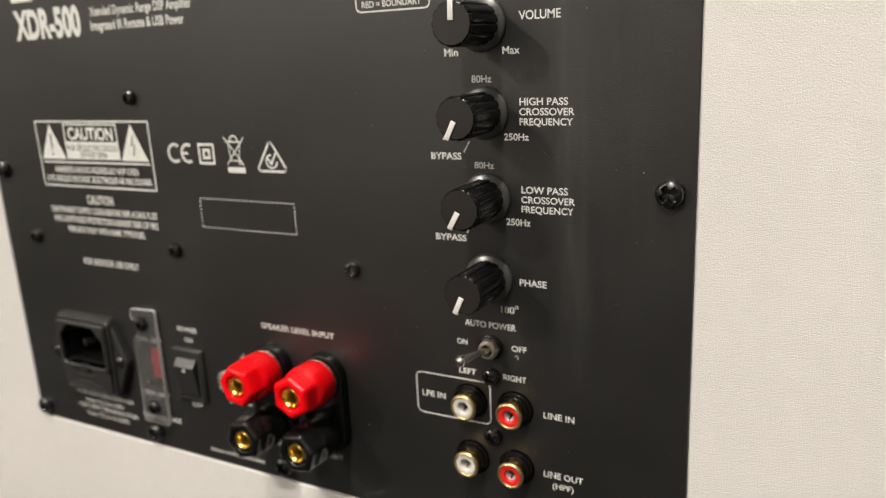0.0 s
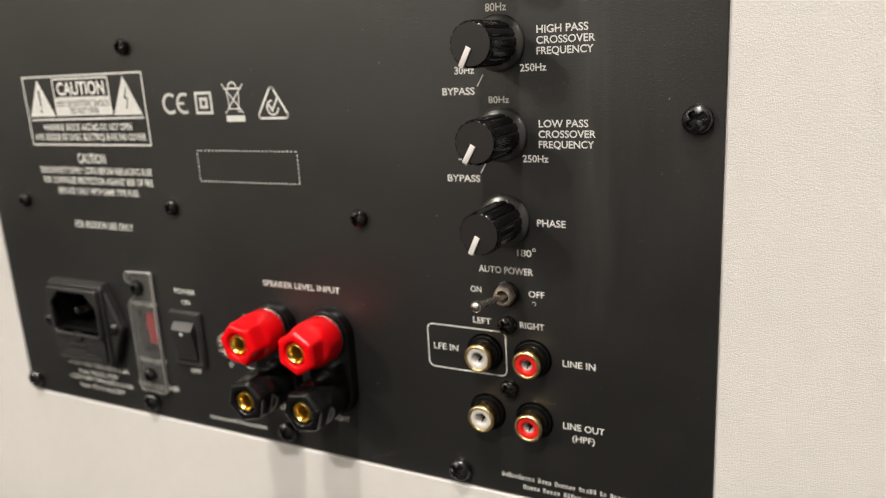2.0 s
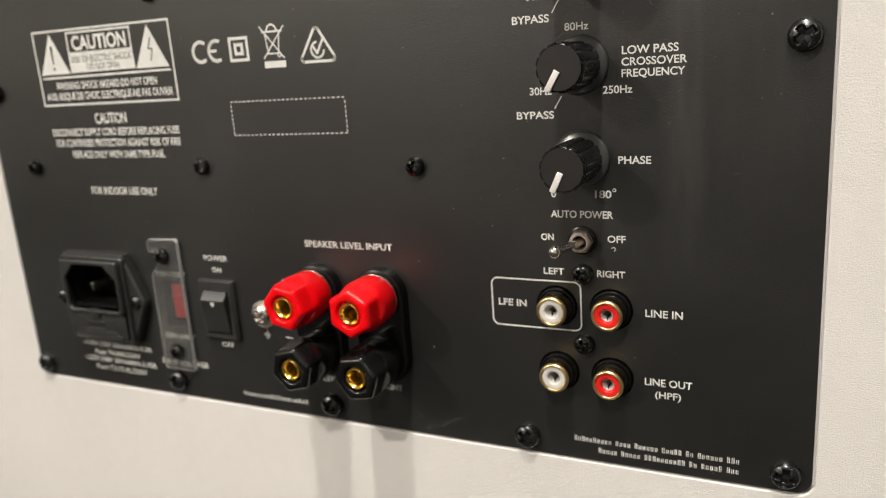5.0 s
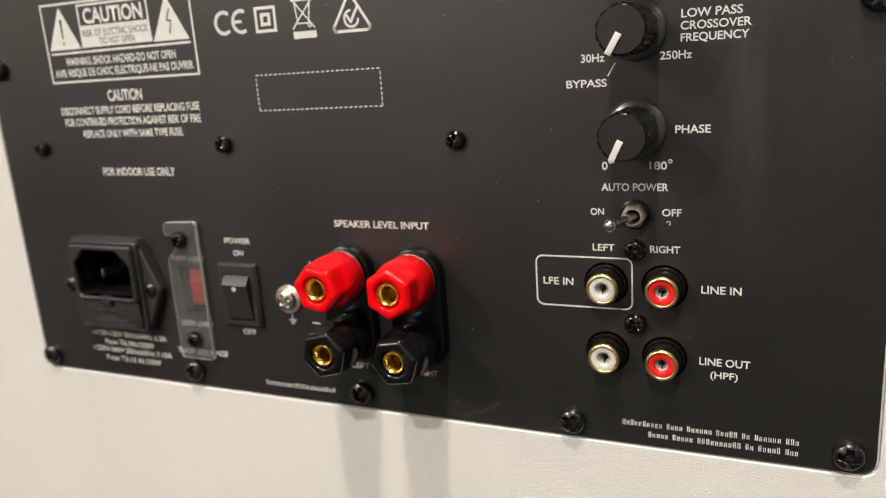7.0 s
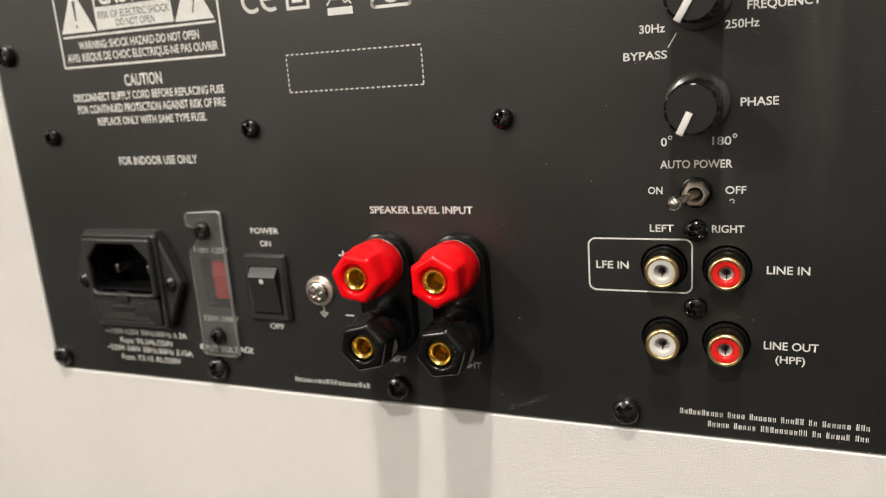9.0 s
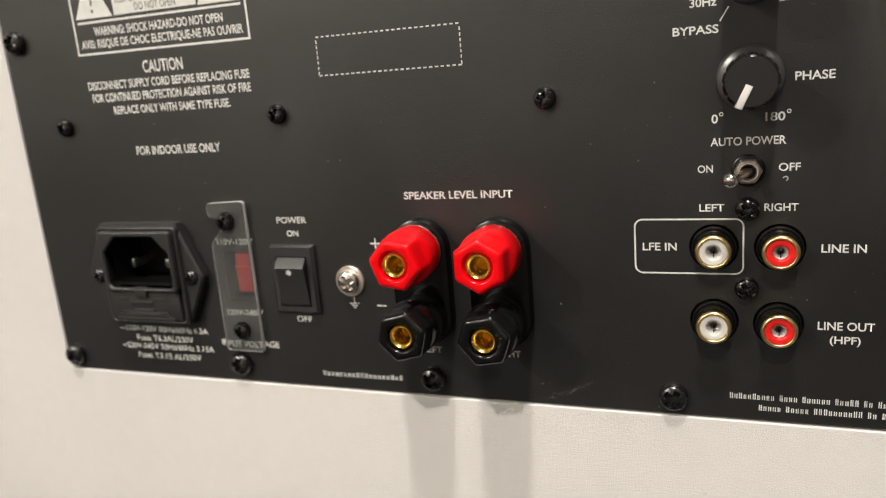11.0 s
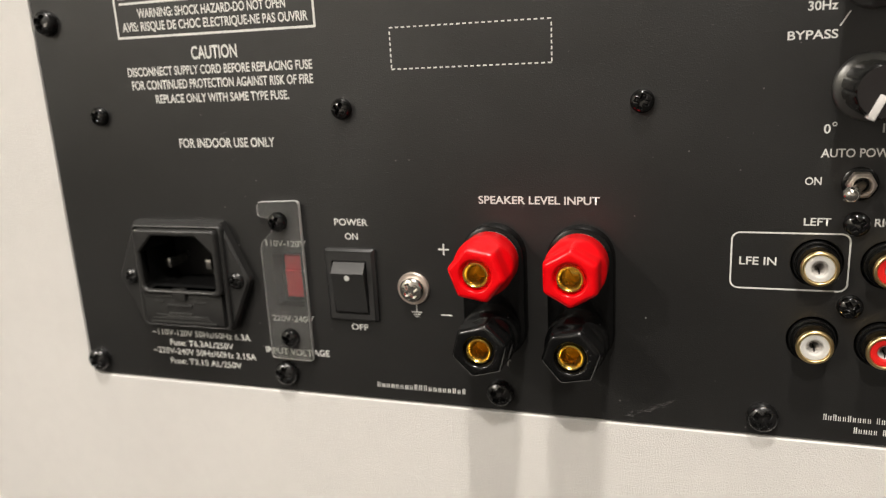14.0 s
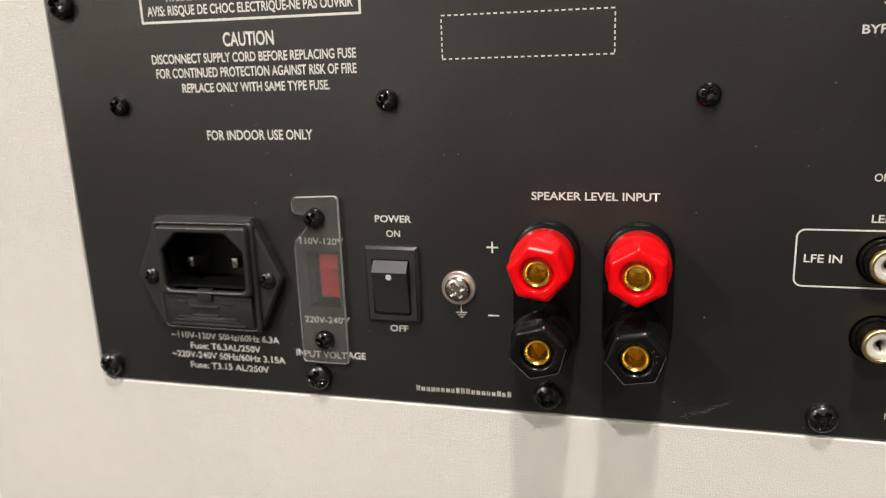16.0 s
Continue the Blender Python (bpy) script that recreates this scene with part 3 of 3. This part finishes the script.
loft(loops, True, True, lever)
part("lever", lever, M_BRIGHT, toggle, "polished metal lever")

# mains inlet with fuse drawer
cavity = (arc(-74.3, -64.6, 1.5, 180, 270, 5) + arc(-54.1, -64.6, 1.5, -90, 0, 5) + arc(-53.6, -55.9, 1.0, 0, 45, 3) + arc(-57.7, -51.8, 1.0, 45, 90, 3)
          + arc(-70.7, -51.8, 1.0, 90, 135, 3) + arc(-74.8, -55.9, 1.0, 135, 180, 3))
flange_outline = ([(-79.4, -78.0), (-50.6, -78.0)] + arc(-47.0, -63.4, 3.1, -32, 32, 6) + [(-50.9, -47.4), (-78.6, -47.4)] + arc(-82.6, -63.4, 3.1, 148, 212, 6))
inlet = part("mains_inlet", pierced(flange_outline, rounded(-76.8, -75.6, -52.0, -50.2, 0.6), 0.0, 3.0, 0.6), M_MATTE, amp, "black plastic mains inlet with a fuse drawer")
part("shroud", sheet("shroud", [rounded(-78.9, -77.5, -49.9, -48.0, 1.6), rounded(-77.7, -76.7, -51.2, -49.0, 1.0)], 1.9, 4.2, M_MATTE, 0.5), None, inlet, "raised rim round socket and drawer")
part("socket_block", sheet("socket_block", [rounded(-77.4, -67.4, -51.1, -49.0, 1.4), cavity], 1.9, 5.8, M_MATTE, 0.6), None, inlet, "raised socket surround")
walls = loft([[(x, h, z) for x, z in cavity] for h in (4.9, -10.0)], False, True)
part("socket_cavity", walls, M_DARK, inlet, "deep dark socket cavity")
for x in (-72.0, -58.8):
    part("pin", prism([(x - 0.95, -61.8), (x + 0.95, -61.8), (x + 0.95, -58.9), (x - 0.95, -58.9)], -9.9, -1.0, 0.5), M_CHROME, inlet, "nickel-plated flat pin")
drawer = part("fuse_drawer", prism([(-77.3, -76.4), (-51.9, -76.4), (-51.9, -67.7), (-77.3, -67.7)], 0.1, 4.7, 0.35), M_MATTE, inlet, "black pull-out fuse drawer with moulded relief")
part("latch", prism([(-66.9, -69.0), (-62.8, -69.0), (-62.8, -65.9), (-66.9, -65.9)], 4.2, 5.7, 0.25), M_MATTE, drawer, "small latch tab")
for x0, x1, z0, z1, top in ((-76.6, -67.4, -68.5, -68.0, 5.2), (-62.4, -52.4, -68.5, -68.0, 5.2), (-73.8, -70.6, -70.0, -69.5, 5.0), (-60.6, -57.0, -70.0, -69.5, 5.0),
                            (-69.6, -61.4, -71.1, -70.5, 5.3), (-69.2, -61.4, -73.5, -72.9, 5.3), (-60.4, -56.4, -74.3, -73.7, 5.0), (-73.6, -70.0, -74.0, -73.5, 5.0),
                            (-75.6, -54.0, -76.1, -75.5, 5.3), (-75.0, -59.4, -74.9, -74.5, 5.0)):
    part("grip_relief", prism([(x0, z0), (x1, z0), (x1, z1), (x0, z1)], 4.6, top, 0.18), M_MATTE, drawer)
part("grip_relief", prism([(-73.2, -75.3), (-55.4, -75.3), (-57.8, -73.7), (-71.2, -73.7)], 4.6, 4.9, 0.15), M_MATTE, drawer)
for x in (-81.6, -47.6):
    part("screw", tiny_screw, None, inlet, "black cross-recess screw", (x, 2.2, -63.4), turns.uniform(-40, 40))

# voltage selector under its clear cover
selector = part("voltage_selector", loft([[(x, h, z) for x, z in ((-37.2, -70.6), (-29.0, -70.6), (-29.0, -56.0), (-37.2, -56.0))] for h in (-0.1, -4.0)], False, True), M_DARK, amp, "recessed red slide voltage selector")
part("slider", prism([(-34.4, -68.3), (-29.4, -68.3), (-29.4, -56.8), (-34.4, -56.8)], -3.9, -1.2, 0.3), M_REDMAT, selector, "red plastic slider")
part("slider_ridge", prism([(-34.2, -61.8), (-29.6, -61.8), (-29.6, -60.6), (-34.2, -60.6)], -1.4, -0.5, 0.3), M_REDMAT, selector, "raised red ridge")
cover_outline = (arc(-38.4, -43.3, 1.5, 180, 90, 5) + arc(-28.6, -42.6, 1.2, 90, 0, 5) + arc(-28.5, -84.8, 1.1, 0, -90, 5) + arc(-38.9, -84.6, 1.2, -90, -180, 5)
                 + [(-40.0, -54.6), (-39.5, -53.0), (-36.4, -49.9), (-35.9, -48.6), (-36.0, -46.4)] + arc(-38.4, -44.6, 1.5, -90, -180, 5))
cover_mesh = sheet("selector_cover", [cover_outline], 0.35, 1.85, M_CLEAR, 0.3)
cover_mesh.materials.append(M_CUT)
for p in cover_mesh.polygons:
    p.material_index = 1 if abs(p.normal.y) < 0.8 else 0
part("selector_cover", cover_mesh, None, amp, "clear plastic safety cover with a hooked top")
for x, z in ((-33.5, -46.9), (-33.3, -79.1)):
    part("screw", small_screw, None, amp, "black pan-head screw holding the clear cover", (x, 1.7, z), turns.uniform(-40, 40))

# rocker switch
rocker = part("rocker_switch", pierced(rounded(-21.4, -73.5, -7.5, -53.9, 0.5, 3), rounded(-19.4, -71.4, -9.6, -57.0, 0.3, 3), 0.0, 1.7, 0.75), M_ROCKER, amp, "black rocker power switch")
part("well", loft([[(x, h, z) for x, z in ((-19.5, -72.0), (-9.5, -72.0), (-9.5, -56.0), (-19.5, -56.0))] for h in (1.0, 0.05)], False, True), M_DARK, rocker)
side = [(-57.2, 0.1), (-57.3, 1.7), (-59.7, 3.5), (-59.9, 3.6), (-60.2, 3.56), (-61.6, 3.3), (-64.2, 2.8), (-67.5, 2.4), (-70.6, 2.0), (-71.2, 1.5), (-71.2, 0.1)]
paddle = loft([[(x, h, z) for z, h in side] for x in (-18.9, -18.75, -10.15, -10.0)], True, True)
part("paddle", paddle, M_ROCKER, rocker, "black paddle tilted to on", sharp=20)
dot = lathe([(0.75, 0.0), (0.75, 0.12), (0, 0.12)], 24)
bmesh.ops.rotate(dot, verts=dot.verts, cent=(0, 0, 0), matrix=Matrix.Rotation(radians(11), 3, "X"))
part("on_mark", dot, M_PRINT, rocker, "small white dot", (-14.6, 3.4, -61.1))

# earth screw
earth = part("earth_terminal", lathe([(4.25, 0), (4.25, 0.5), (4.05, 0.75), (2.2, 0.75)], 48), M_WASHER, amp, "zinc washer and shiny earth screw", (2.3, 0, -64.0))
part("screw", screw_mesh(3.2, 2.1, "screw", M_BRIGHT, 0.13, 0.60, 0.34), None, earth, "shiny nickel pan-head cross-recess screw", (0, 0.7, 0), 32)

# ---------------------------------------------------------------- printing
for text, x0, x1, zb, zt in (
    ("AUTO POWER", 94.3, 109.5, -31.25, -29.45), ("ON", 91.6, 94.8, -37.05, -35.4), ("OFF", 108.1, 112.4, -37.05, -35.35),
    ("LEFT", 91.9, 97.2, -45.8, -44.1), ("RIGHT", 105.4, 112.2, -45.8, -44.1), ("LFE IN", 79.4, 87.0, -54.85, -53.0),
    ("LINE IN", 116.9, 125.6, -55.05, -53.2), ("LINE OUT", 116.7, 127.9, -72.7, -70.8), ("(HPF)", 119.2, 125.3, -75.85, -74.1),
    ("30Hz", 90.1, 95.5, -1.8, 0.0), ("250Hz", 107.6, 114.3, -2.1, -0.35), ("BYPASS", 86.6, 95.9, -7.35, -5.6),
    ("30Hz", 90.1, 95.5, 19.7, 21.5), ("250Hz", 107.6, 114.3, 19.75, 21.5), ("BYPASS", 86.4, 95.4, 14.6, 16.4),
    ("PHASE", 110.9, 118.4, -18.2, -16.4), ("0", 94.5, 95.8, -26.3, -24.4), ("180", 105.3, 109.2, -26.3, -24.45),
    ("80Hz", 99.0, 104.6, 12.4, 14.1), ("80Hz", 99.1, 104.6, 34.1, 35.95),
    ("LOW PASS", 112.0, 124.3, 6.4, 8.2), ("CROSSOVER", 111.9, 126.1, 3.9, 5.65), ("FREQUENCY", 111.9, 125.7, 1.4, 3.15),
    ("HIGH PASS", 112.0, 124.5, 28.4, 30.2), ("CROSSOVER", 111.9, 126.1, 25.95, 27.7), ("FREQUENCY", 111.9, 125.7, 23.5, 25.25),
    ("VOLUME", 112.3, 122.9, 48.6, 50.7), ("Min", 91.7, 95.6, 40.8, 42.7), ("Max", 107.8, 112.4, 40.8, 42.65),
    ("RED = BOUNDARY", 67.7, 85.8, 54.1, 55.7), ("SPEAKER LEVEL INPUT", 20.3, 49.0, -41.9, -40.0),
    ("POWER", -18.4, -9.1, -48.0, -46.25), ("ON", -15.7, -12.1, -51.7, -50.0), ("OFF", -16.0, -11.2, -76.4, -74.7),
    ("110V-120V", -38.7, -27.1, -54.0, -52.3), ("220V-240V", -39.2, -26.9, -75.05, -73.35), ("INPUT VOLTAGE", -42.7, -23.2, -84.8, -82.95),
    ("~110V-120V 50Hz/60Hz 6.3A", -80.1, -47.4, -81.9, -80.1), ("Fuse: T6.3AL/250V", -74.4, -53.2, -84.9, -83.1),
    ("~220V-240V 50Hz/60Hz 3.15A", -80.6, -46.2, -87.6, -85.8), ("Fuse: T3.15 AL/250V", -75.1, -51.3, -90.6, -88.8),
    ("LEFT", 21.6, 27.1, -83.4, -81.7), ("RIGHT", 41.4, 48.5, -83.4, -81.7),
):
    lettering(text, x0, x1, zb, zt, amp, 0.017)
for text, x0, x1, zb, zt in (
    ("FOR INDOOR USE ONLY", -62.0, -33.2, -27.65, -25.2), ("CAUTION", -54.8, -41.3, -4.9, -1.6),
    ("DISCONNECT SUPPLY CORD BEFORE REPLACING FUSE", -75.2, -20.6, -8.6, -6.3), ("FOR CONTINUED PROTECTION AGAINST RISK OF FIRE", -74.4, -20.7, -12.1, -9.75),
    ("REPLACE ONLY WITH SAME TYPE FUSE.", -67.5, -27.8, -15.75, -13.5),
    ("WARNING: SHOCK HAZARD-DO NOT OPEN", -69.6, -26.4, 6.2, 8.5), ("AVIS: RISQUE DE CHOC ELECTRIQUE-NE PAS OUVRIR", -74.8, -20.6, 2.9, 5.2),
    ("Xtended Dynamic Range DSP Amplifier", -38.5, 6.8, 58.4, 61.3), ("Integrated IR Remote & USB Power", -38.9, 3.1, 53.9, 56.9),
):
    lettering(text, x0, x1, zb, zt, amp, 0.022)
lettering("CAUTION", -59.4, -36.4, 17.9, 22.3, amp, 0.03)
lettering("RISK OF ELECTRIC SHOCK", -60.6, -35.0, 14.2, 16.2, amp, 0.0, M_PANEL, 0.07, "dark printed lettering")
lettering("DO NOT OPEN", -54.2, -40.6, 11.8, 13.7, amp, 0.0, M_PANEL, 0.07, "dark printed lettering")

# degree rings and pointer ticks
for x, z in ((96.5, -24.4), (109.9, -24.4)):
    part("degree_mark", stroke(arc(x, z, 0.36, 0, 360, 12), 0.2), M_PRINT, amp)
for dz in (0, 21.6):
    part("tick_mark", stroke([(97.8, -2.3 + dz), (96.2, -4.9 + dz)], 0.3), M_PRINT, amp)
part("plus_mark", stroke([(9.6, -53.6), (12.0, -53.6)], 0.42, stroke([(10.8, -52.4), (10.8, -54.8)], 0.42, h=0.04)), M_PRINT, amp)
part("minus_mark", stroke([(9.6, -70.8), (12.0, -70.8)], 0.35), M_PRINT, amp)
g = stroke([(2.75, -68.5), (2.75, -70.4)], 0.25)
for k, w in enumerate((1.3, 0.85, 0.4)):
    stroke([(2.75 - w, -70.4 - 0.6 * k), (2.75 + w, -70.4 - 0.6 * k)], 0.25, g, h=0.04)
part("earth_symbol", g, M_PRINT, amp)

# frames
def ring_sheet(x0, z0, x1, z1, r, w, mat=None):
    return sheet("printed_frame", [rounded(x0, z0, x1, z1, r), rounded(x0 + w, z0 + w, x1 - w, z1 - w, max(0.1, r - w))], 0.01, 0.03, mat or M_PRINT)


part("printed_frame", ring_sheet(77.5, -60.4, 101.4, -47.35, 1.9, 0.38), None, amp, "white rounded frame line")
part("printed_frame", ring_sheet(65.7, 52.9, 88.3, 70.0, 1.6, 0.4), None, amp, "white rounded frame line")
part("printed_frame", ring_sheet(-76.7, 1.1, -18.7, 24.6, 0.3, 0.6), None, amp, "white frame line round the warning")
dash = bmesh.new()
for k in range(26):
    x = 0.2 + k * 38.3 / 25.6
    for z in (-0.1, -9.6):
        fill([(x, z - 0.17), (x + 0.85, z - 0.17), (x + 0.85, z + 0.17), (x, z + 0.17)], dash)
for k in range(7):
    z = -0.9 - k * 1.28
    for x in (0.2, 38.5):
        fill([(x - 0.17, z - 0.8), (x + 0.17, z - 0.8), (x + 0.17, z), (x - 0.17, z)], dash)
part("dashed_frame", dash, M_PRINT, amp, "white dashed frame line")

# warning label
warn = fill([(-74.9, 9.6), (-20.4, 9.9), (-20.4, 10.5), (-74.9, 10.2)])
part("warning_rule", warn, M_PRINT, amp)
header = sheet("printed_frame", [[(-61.6, 16.9), (-34.3, 16.9), (-34.3, 23.6), (-61.6, 23.6)], [(-61.0, 17.4), (-34.9, 17.4), (-34.9, 23.0), (-61.0, 23.0)]], 0.01, 0.03, M_PRINT)
part("printed_frame", header, None, amp)
part("printed_field", fill([(-61.6, 11.1), (-34.0, 11.3), (-34.3, 16.85), (-61.6, 16.85)]), M_PRINT, amp, "white printed field")
part("warning_triangle", fill([(-75.2, 11.0), (-62.1, 11.0), (-68.9, 23.5)]), M_PRINT, amp, "white warning triangle")
part("warning_triangle", fill([(-33.7, 11.1), (-20.6, 11.1), (-27.4, 23.5)]), M_PRINT, amp, "white warning triangle")
ex = fill([(-69.15, 14.2), (-68.65, 14.2), (-68.4, 19.8), (-69.4, 19.8)], h=0.07)
fill([(-69.25, 12.4), (-68.55, 12.4), (-68.55, 13.2), (-69.25, 13.2)], ex, 0.07)
part("exclamation_mark", ex, M_PANEL, amp)
bolt = stroke([(-26.6, 19.6), (-27.9, 16.6), (-26.4, 16.4), (-27.3, 13.2)], 0.4, h=0.07)
part("bolt_symbol", bolt, M_PANEL, amp)

# conformity symbols
ce = bmesh.new()
stroke(arc(-8.2, 14.3, 2.75, 60, 300, 16), 0.95, ce)
stroke(arc(-2.4, 14.3, 2.75, 70, 290, 16), 0.95, ce)
stroke([(-4.6, 14.3), (-2.7, 14.3)], 0.8, ce, h=0.045)
part("conformity_mark", ce, M_PRINT, amp, "white conformity mark of two open rings")
part("double_square", sheet("double_square", [[(2.1, 10.9), (8.9, 10.9), (8.9, 17.6), (2.1, 17.6)], [(2.9, 11.7), (8.1, 11.7), (8.1, 16.8), (2.9, 16.8)]], 0.01, 0.03, M_PRINT), None, amp)
part("double_square", sheet("double_square", [[(3.9, 12.6), (7.1, 12.6), (7.1, 15.9), (3.9, 15.9)], [(4.8, 13.5), (6.2, 13.5), (6.2, 15.0), (4.8, 15.0)]], 0.01, 0.03, M_PRINT), None, amp)
bin_mark = stroke([(14.9, 18.2), (15.6, 12.4), (18.9, 12.4), (19.7, 18.2)], 0.4)
stroke([(14.2, 18.2), (20.4, 18.2)], 0.5, bin_mark, h=0.04)
stroke(arc(17.3, 18.4, 1.6, 10, 170, 8), 0.5, bin_mark, h=0.05)
stroke([(13.4, 19.6), (20.6, 11.2)], 0.4, bin_mark, h=0.06)
stroke([(21.3, 19.4), (14.0, 11.2)], 0.4, bin_mark, h=0.07)
stroke(arc(19.2, 11.9, 0.5, 0, 360, 8), 0.35, bin_mark, h=0.08)
part("bin_symbol", bin_mark, M_PRINT, amp)
part("bin_symbol_bar", fill([(13.9, 8.6), (21.0, 8.6), (21.0, 10.4), (13.9, 10.4)]), M_PRINT, amp)
tick = stroke(arc(27.3, 10.4, 0.9, 210, 270, 4) + arc(35.8, 10.4, 0.9, 270, 390, 6) + arc(31.55, 17.2, 0.9, 30, 150, 6) + arc(27.3, 10.4, 0.9, 150, 210, 4), 0.75, closed=True)
stroke(arc(31.6, 12.5, 2.0, 100, 350, 18), 0.6, tick, h=0.05)
stroke([(30.4, 13.2), (31.4, 11.7), (33.4, 15.0)], 0.7, tick, h=0.06)
part("tick_triangle_symbol", tick, M_PRINT, amp)

# maker's marks, address and web line as plain bars
lettering("XDR-500", -78.0, -43.6, 52.4, 62.4, amp, 0.045)
part("printed_badge", fill([(-77.8, 65.0), (-66.2, 65.0), (-66.2, 72), (-77.8, 72)]), M_PRINT, amp, "white printed badge")
bars([19], -9.9, 15.1, -92.25, -90.75, amp)
bars([10, 4, 6, 5, 2, 6, 3], 98.5, 139.0, -90.5, -89.0, amp)
bars([5, 5, 10, 2, 5, 3], 104.8, 139.0, -93.2, -91.7, amp)

# scuffs on the paint
rub = bmesh.new()
mark = random.Random(9)
for k in range(46):
    u = mark.random()
    x, z = 55.2 + 11.6 * u + mark.uniform(-0.5, 0.5), -94.0 + 4.9 * u + mark.uniform(-0.7, 0.7)
    stroke([(x, z), (x + mark.uniform(0.2, 0.9), z + mark.uniform(0.05, 0.4))], mark.uniform(0.03, 0.08), rub)
part("scuff_mark", rub, M_SCUFF, amp, "pale scuff scratched into the black paint")
for x, z, r in ((59.6, -68.6, 0.2), (75.4, -83.1, 0.13), (55.7, -90.0, 0.12), (142.8, 12.6, 0.16), (149.5, 17.2, 0.1), (136.3, 13.1, 0.1), (141.4, 5.6, 0.11), (141.4, -4.3, 0.12),
                (145.0, -3.6, 0.14), (124.6, -2.1, 0.1), (131.8, 4.7, 0.08), (112.5, 15.3, 0.1), (150.4, -9.2, 0.12), (72.2, -3.5, 0.12), (71.4, -14.8, 0.09), (42.3, -7.4, 0.09),
                (15.9, -21.9, 0.1), (60.6, -31.0, 0.1), (39.4, -10.2, 0.08), (76.0, -26.8, 0.1), (123.8, -63.8, 0.11), (126.9, -59.6, 0.09), (81.0, -26.0, 0.1), (85.8, -24.5, 0.09)):
    part("paint_fleck", fill(arc(x, z, r, 0, 330, 8)), M_DIMPRINT if r > 0.15 else M_SCUFF, amp)
for x, z, dx, dz in ((113.0, -2.9, 1.5, -0.5), (118.0, 17.5, 0.9, -1.2), (119.2, 16.2, 0.6, -0.5), (136.0, -20.5, 1.6, 0.2), (96.0, 43.5, 0.3, -1.0), (-46.5, -31.2, 1.2, 0.4), (-49.0, -24.2, 2.0, 0.5)):
    part("hair_scratch", stroke([(x, z), (x + dx * 0.5, z + dz * 0.7), (x + dx, z + dz)], 0.05), M_SCUFF, amp)
part("paint_fleck", stroke(arc(109.5, -38.7, 0.45, -60, 150, 6), 0.25), M_DIMPRINT, amp)
